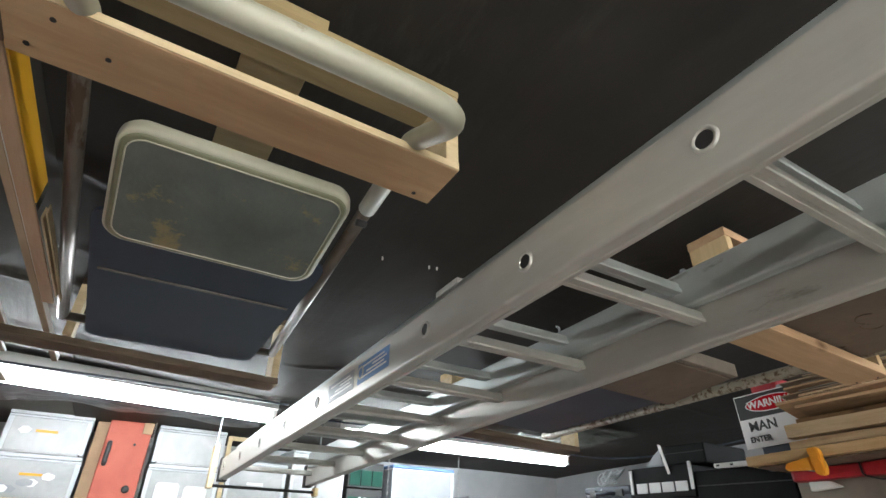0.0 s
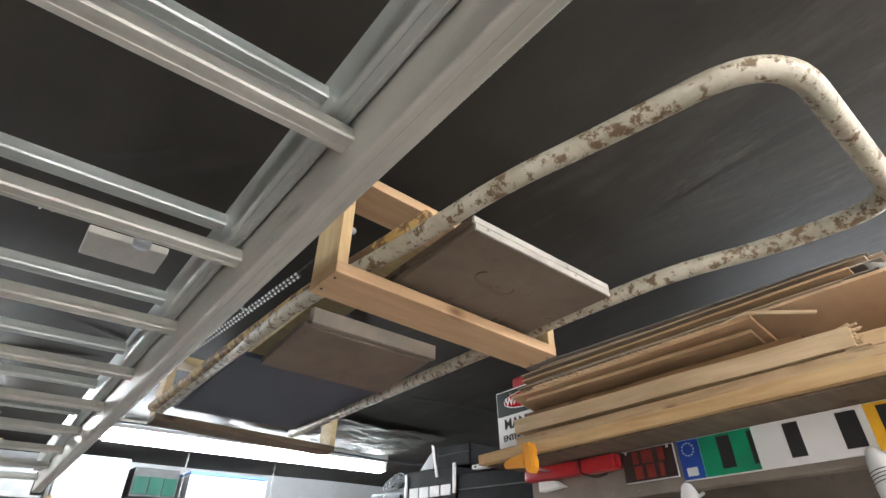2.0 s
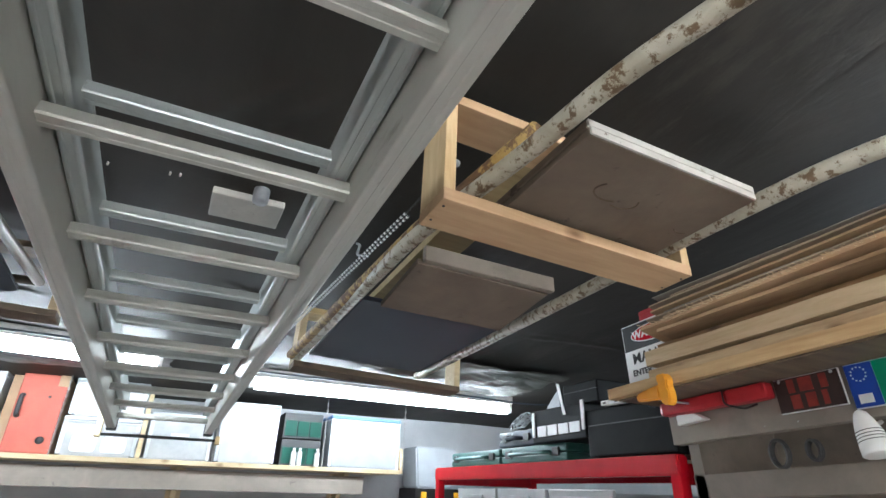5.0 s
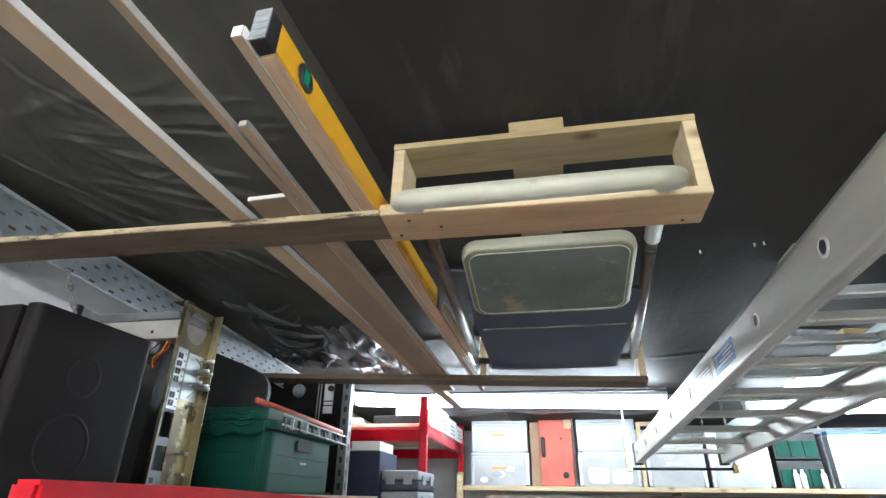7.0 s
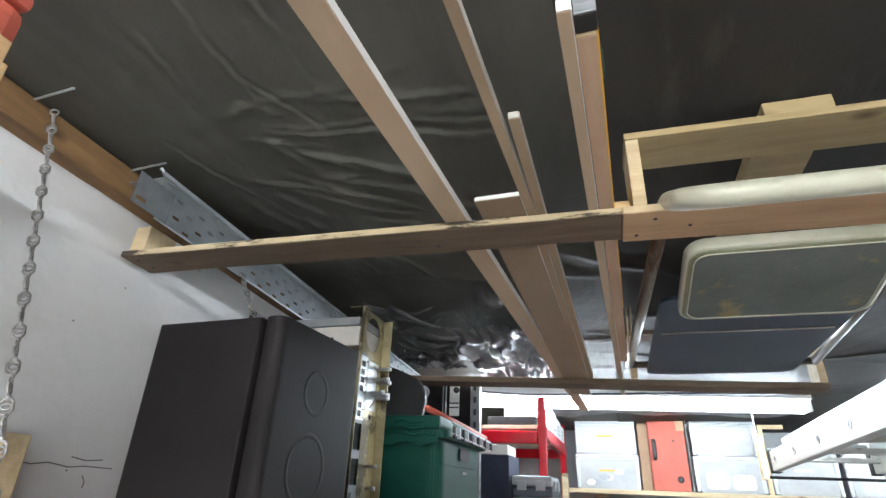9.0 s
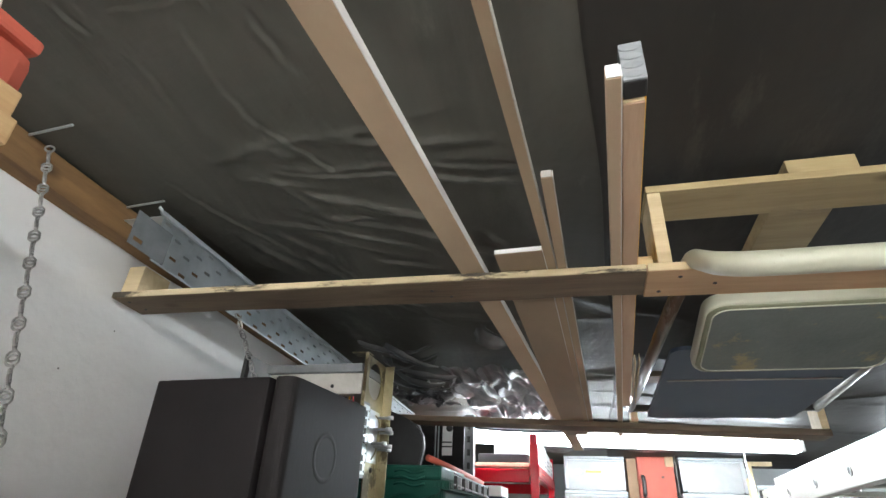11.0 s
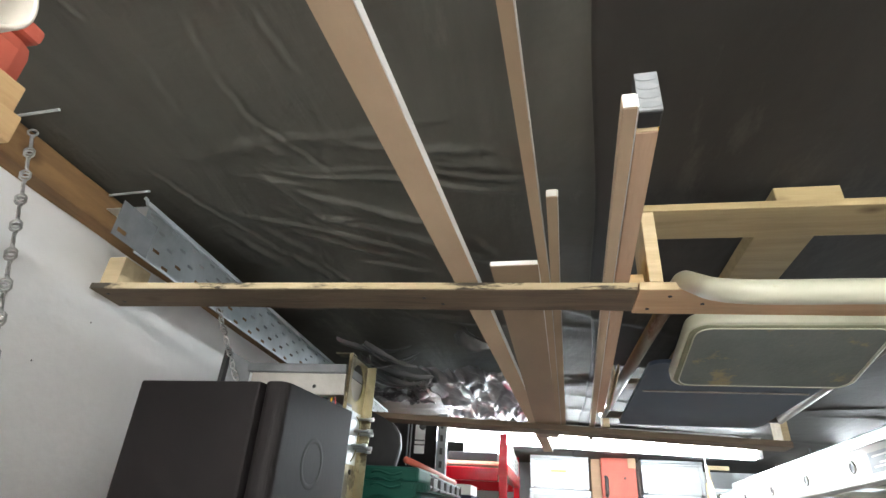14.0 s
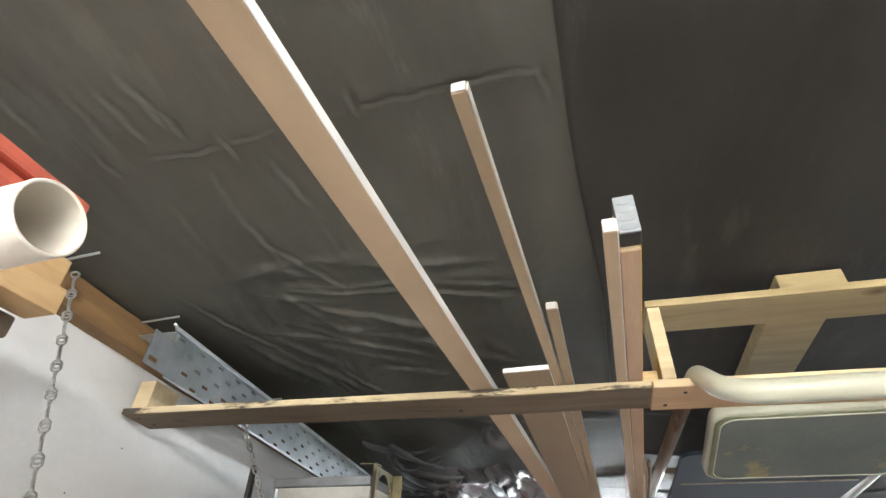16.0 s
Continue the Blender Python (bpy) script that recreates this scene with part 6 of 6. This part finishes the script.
red_plate = plate_bars("number_plate", 1.047, 0.902, 1.866, 1.943, [(1.046, 0.903, BROWNPLATE)],
           [(y, lo, lo + 0.030, w, DULLRED) for lo, row in ((1.908, ((1.008, 0.016), (0.975, 0.030), (0.936, 0.016))), (1.873, ((1.004, 0.022), (0.970, 0.022), (0.940, 0.012)))) for y, w in row],
           "small brown-black plate with faded red characters")
for y in (1.033, 0.916):
    part("bolt", lathe([(0.004, 0), (0.003, 0.0015)], (1.3955, y, 1.937), (-1, 0, 0), 10), GALV, red_plate)
roll = thing("tool_roll", (1.39, 1.19, 1.89), "red vinyl tool roll tied with black cord against the shelf rail", "tool roll", space=SIDE)
part("pouch", box(1.366, 1.404, 1.052, 1.160, 1.903, 1.942, 0.010, rough=0.003), REDVINYL, roll)
part("pouch", box(1.364, 1.404, 1.162, 1.364, 1.906, 1.942, 0.010, rough=0.003), REDVINYL, roll)
part("cord", tube(rounded([(1.365, 1.161, 1.941), (1.363, 1.161, 1.906), (1.38, 1.12, 1.890), (1.40, 1.10, 1.90)], 0.01), 0.0022, 6), RUBBER, roll, "black cord", True)
solo("white_block", prism([(1.323, 1.905), (1.265, 1.902), (1.236, 1.884), (1.323, 1.878)], "x", 1.376, 1.404, 0.002), WHITE_PAINT, (1.39, 1.28, 1.88), "small white plastic block on the rail", "block", space=SIDE)
bar = thing("white_bar", (1.45, 1.56, 1.956), "white slotted steel bar lying on the black cases", "bar")
part("strip", box(1.436, 1.462, 1.46, 1.672, 1.9565, 1.972, 0.001), WHITE_PAINT, bar)
for y in (1.655, 1.60):
    part("slot", box(1.4350, 1.4358, y - 0.006, y + 0.006, 1.961, 1.967, 0), RUBBER, bar)

for y, x, zt in ((0.497, 1.315, 1.850), (0.852, 1.32, 1.836)):
    sl = thing("spot_lamp", (x, y, zt), "white bullet-shaped spot lamp hung under the shelf", "lamp", "spot lamps", SIDE)
    axis = Vector((-0.12, -0.2, -1)).normalized()
    part("shade", lathe([(0.005, -0.002), (0.011, 0.003), (0.017, 0.018), (0.0225, 0.040), (0.0265, 0.066), (0.0275, 0.080), (0.025, 0.082)], (x, y, zt), axis, 26), WHITE_PAINT, sl, "", True)
    for q in range(4):
        c = Vector((x, y, zt)) + axis * (0.040 + q * 0.006)
        u, v = axis.orthogonal().normalized(), axis.cross(axis.orthogonal().normalized())
        r = 0.0226 + q * 0.0009
        part("vent_line", tube([c + r * (math.cos(t) * u + math.sin(t) * v) for t in (2 * math.pi * k / 26 for k in range(26))], 0.0008, 5, closed=True), RUBBER, sl)
    part("stem", tube(rounded([(x, y, zt) , (x + 0.03, y + 0.01, zt - 0.03), (1.41, y + 0.01, zt - 0.01)], 0.02), 0.004, 8), WHITE_PAINT, sl, "", True)

sign = thing("warning_sign", (1.43, 1.40, 2.045), "white warning sign with a red oval on a black field", "sign", space=SIDE)
part("board", box(1.428, 1.431, 1.268, 1.518, 2.035, 2.219, 0.002), SIGNWHITE, sign)
part("black_field", box(1.4262, 1.4278, 1.272, 1.514, 2.134, 2.215, 0), SIGNBLACK, sign)
for name, ry, rz, x, m in (("oval_edge", 0.094, 0.0275, 1.4248, SIGNWHITE), ("oval", 0.090, 0.0245, 1.4238, RED)):
    part(name, prism([(1.386 + ry * math.cos(t), 2.176 + rz * math.sin(t)) for t in (2 * math.pi * q / 36 for q in range(36))], "x", x, x + 0.001), m, sign)
FACE = Matrix(((0, 0, -1, 0), (-1, 0, 0, 0), (0, 1, 0, 0), (0, 0, 0, 1)))
text("lettering", "WARNING", 0.035, SIDE @ Matrix.Translation((1.4232, 1.386, 2.176)) @ FACE, SIGNWHITE, sign)
text("lettering", "MAN", 0.046, SIDE @ Matrix.Translation((1.4272, 1.437, 2.105)) @ FACE, SIGNBLACK, sign)
text("lettering", "ENTER", 0.026, SIDE @ Matrix.Translation((1.4272, 1.457, 2.062)) @ FACE, SIGNBLACK, sign)
solo("sign_prop", box(1.44, 1.62, 1.27, 1.47, 1.959, 2.205, 0.002), DARKPLATE, (1.53, 1.37, 1.959), "dark box behind the warning sign", "box", space=SIDE)
bag = thing("red_pouch", (1.53, 1.37, 2.206), "red plastic pouch with a grey flap on the dark box", "pouch", space=SIDE)
part("pouch", box(1.445, 1.60, 1.36, 1.455, 2.2055, 2.262, 0.012, rough=0.006), REDVINYL, bag)
part("flap", box(1.440, 1.60, 1.270, 1.362, 2.2055, 2.232, 0.008, rough=0.004), GREYPLASTIC, bag, "grey flap")

# black cases with white tabs beyond the shelf
CASES = "black cases"
tabbed = thing("black_case", (1.6, 1.94, 1.80), "black plastic case with a row of white tabs", "case", CASES)
part("body", box(1.459, 1.75, 1.785, 2.10, 1.8645, 1.985, 0.004), CASEBLACK, tabbed)
for q in range(4):
    part("tab", box(1.4545, 1.4585, 1.812 + q * 0.065, 1.868 + q * 0.065, 1.888 - 0.001 * q, 1.924, 0.001), SIGNWHITE, tabbed, "white tab")
part("post", box(1.452, 1.4585, 1.783, 1.797, 1.892, 1.994, 0.001), SIGNWHITE, tabbed, "white upright strip")
part("post", box(1.452, 1.4585, 2.080, 2.094, 1.884, 1.978, 0.001), SIGNWHITE, tabbed, "white upright strip")
upper = thing("black_case", (1.6, 1.82, 1.986), "plain black plastic case stacked on another", "case", CASES)
part("body", box(1.475, 1.75, 1.725, 1.915, 1.9855, 2.062, 0.006), CASEBLACK, upper)
part("lid_line", box(1.4735, 1.4755, 1.728, 1.912, 2.030, 2.0325, 0.0005), RUBBER, upper)
low = thing("black_case", (1.6, 1.63, 1.80), "plain black plastic case beside the side shelf", "case", CASES)
part("body", box(1.462, 1.78, 1.405, 1.78, 1.8005, 1.9555, 0.006), CASEBLACK, low)
part("lid_line", box(1.4605, 1.4625, 1.41, 1.775, 1.90, 1.9035, 0.0005), RUBBER, low)
wf = thing("folded_bracket", (1.46, 1.92, 1.986), "white folded steel plate leaning on the black cases", "bracket")
part("plate", prism([(1.893, 1.952), (1.880, 1.952), (1.908, 2.066), (1.924, 2.072)], "x", 1.450, 1.454, 0.0006), SIGNWHITE, wf)
part("wing", prism([(1.925, 2.055), (1.925, 1.987), (2.01, 1.987), (1.96, 2.03)], "x", 1.464, 1.467, 0.0006), GREYPLASTIC, wf, "grey folded wing")
wire = thing("wire_bundle", (1.52, 2.31, 1.93), "tangle of clear wrapped wire on the cases", "wire")
rng_w = random.Random(3)
for q in range(9):
    cy, cz, r = 2.29 + rng_w.uniform(-0.05, 0.06), 1.958 + rng_w.uniform(-0.01, 0.025), rng_w.uniform(0.022, 0.042)
    pts = [Vector((1.53 + 0.03 * math.cos(t + q) + 0.012 * noise.noise(Vector((t, q, 0))), cy + r * math.sin(t), cz + 0.8 * r * math.cos(t + q) + 0.006 * math.sin(3 * t))) for t in (2 * math.pi * k / 26 for k in range(26))]
    part("loop", tube(pts, 0.0024, 6, closed=True), (TUBRIM, GALV)[q % 2], wire, "", True)

# beaded cord and cable under the roof
cord = thing("beaded_cord", (0.47, 1.0, 2.30), "black and white beaded cord strung under the roof", "cord", space=ROOF)
CA, CB = Vector((0.499, 1.152, 2.27)), Vector((0.430, 2.05, 2.268))
BEAD = mesh_from("bead", lathe([(0.0012, -0.0042), (0.0028, -0.003), (0.0028, 0.003), (0.0012, 0.0042)], (0, 0, 0), CB - CA, 8), SIGNWHITE, True)
for dx, dz in ((0.0, 0.0), (0.006, -0.006)):
    off = Vector((dx, 0, dz))
    part("strand", tube([CA + off, CB + off], 0.0022, 6), RUBBER, cord)
    for q in range(56):
        bd = new("bead", BEAD)
        bd.parent = cord
        bd.matrix_local = Matrix.Translation(CA.lerp(CB, (q + 0.5) / 56) + off - Vector((0.47, 1.0, 2.30)))
hk = Vector((0.474, 1.40, 2.272))
part("clip", tube(rounded([hk + Vector((-0.006, 0.002, 0.036)), hk + Vector((0.004, 0, 0.034)), hk + Vector((-0.002, 0, 0.002)), hk + Vector((0.026, -0.006, 0.004))], 0.008), 0.0032, 8), GALV, cord, "bent steel clip", True)
part("strand", tube([CA, (0.530, 1.08, 2.31), (0.556, 1.036, 2.338)], 0.002, 6), RUBBER, cord)
part("knot", lathe([(0.004, -0.008), (0.008, -0.004), (0.008, 0.004), (0.004, 0.008)], (0.556, 1.036, 2.338), (1, -0.5, 0.4), 10), GREYPLASTIC, cord, "pale knot", True)
cab = thing("light_cable", (1.4, 2.9, 2.33), "grey flex looped along the roof beside the batten", "cable", space=ROOF)
part("flex", tube(rounded([(0.35, 2.93, 2.34), (0.9, 2.90, 2.335), (1.6, 2.88, 2.325), (2.05, 2.80, 2.29), (2.35, 2.5, 2.30), (2.5, 2.1, 2.34)], 0.2), 0.005, 8), DARKPLATE, cab, "", True)
cab = thing("light_cable", (-0.6, 2.6, 2.33), "grey flex looped along the roof beside the batten", "cable", space=ROOF)
part("flex", tube(rounded([(0.1, 2.75, 2.34), (-0.5, 2.66, 2.325), (-1.2, 2.62, 2.315), (-1.5, 2.5, 2.33)], 0.2), 0.005, 8), DARKPLATE, cab, "", True)

# clutter hung under the side shelf
for y, r in ((1.10, 0.020), (1.02, 0.014)):
    lp = thing("cable_loop", (1.44, y, 1.80), "black cable coil hung under the side shelf", "cable", "hung cables", SIDE)
    for q in range(3):
        part("loop", tube([Vector((1.442 - 0.006 * q, y + r * math.cos(t), 1.79 + r * 1.5 * math.sin(t))) for t in (2 * math.pi * k / 26 for k in range(26))], 0.0035, 6, closed=True), RUBBER, lp, "", True)
    part("nail", tube([(1.405, y, 1.85), (1.44, y, 1.845)], 0.002, 6), GALV, lp)
yc = thing("yellow_clamp", (1.45, 0.36, 1.62), "yellow bar clamp hung on the lower rail", "clamp", space=SIDE)
part("bar", box(1.44, 1.458, 0.35, 0.375, 1.45, 1.79, 0.003), YELLOW, yc)
part("jaw", box(1.41, 1.459, 0.33, 0.395, 1.70, 1.735, 0.006), YELLOW, yc)
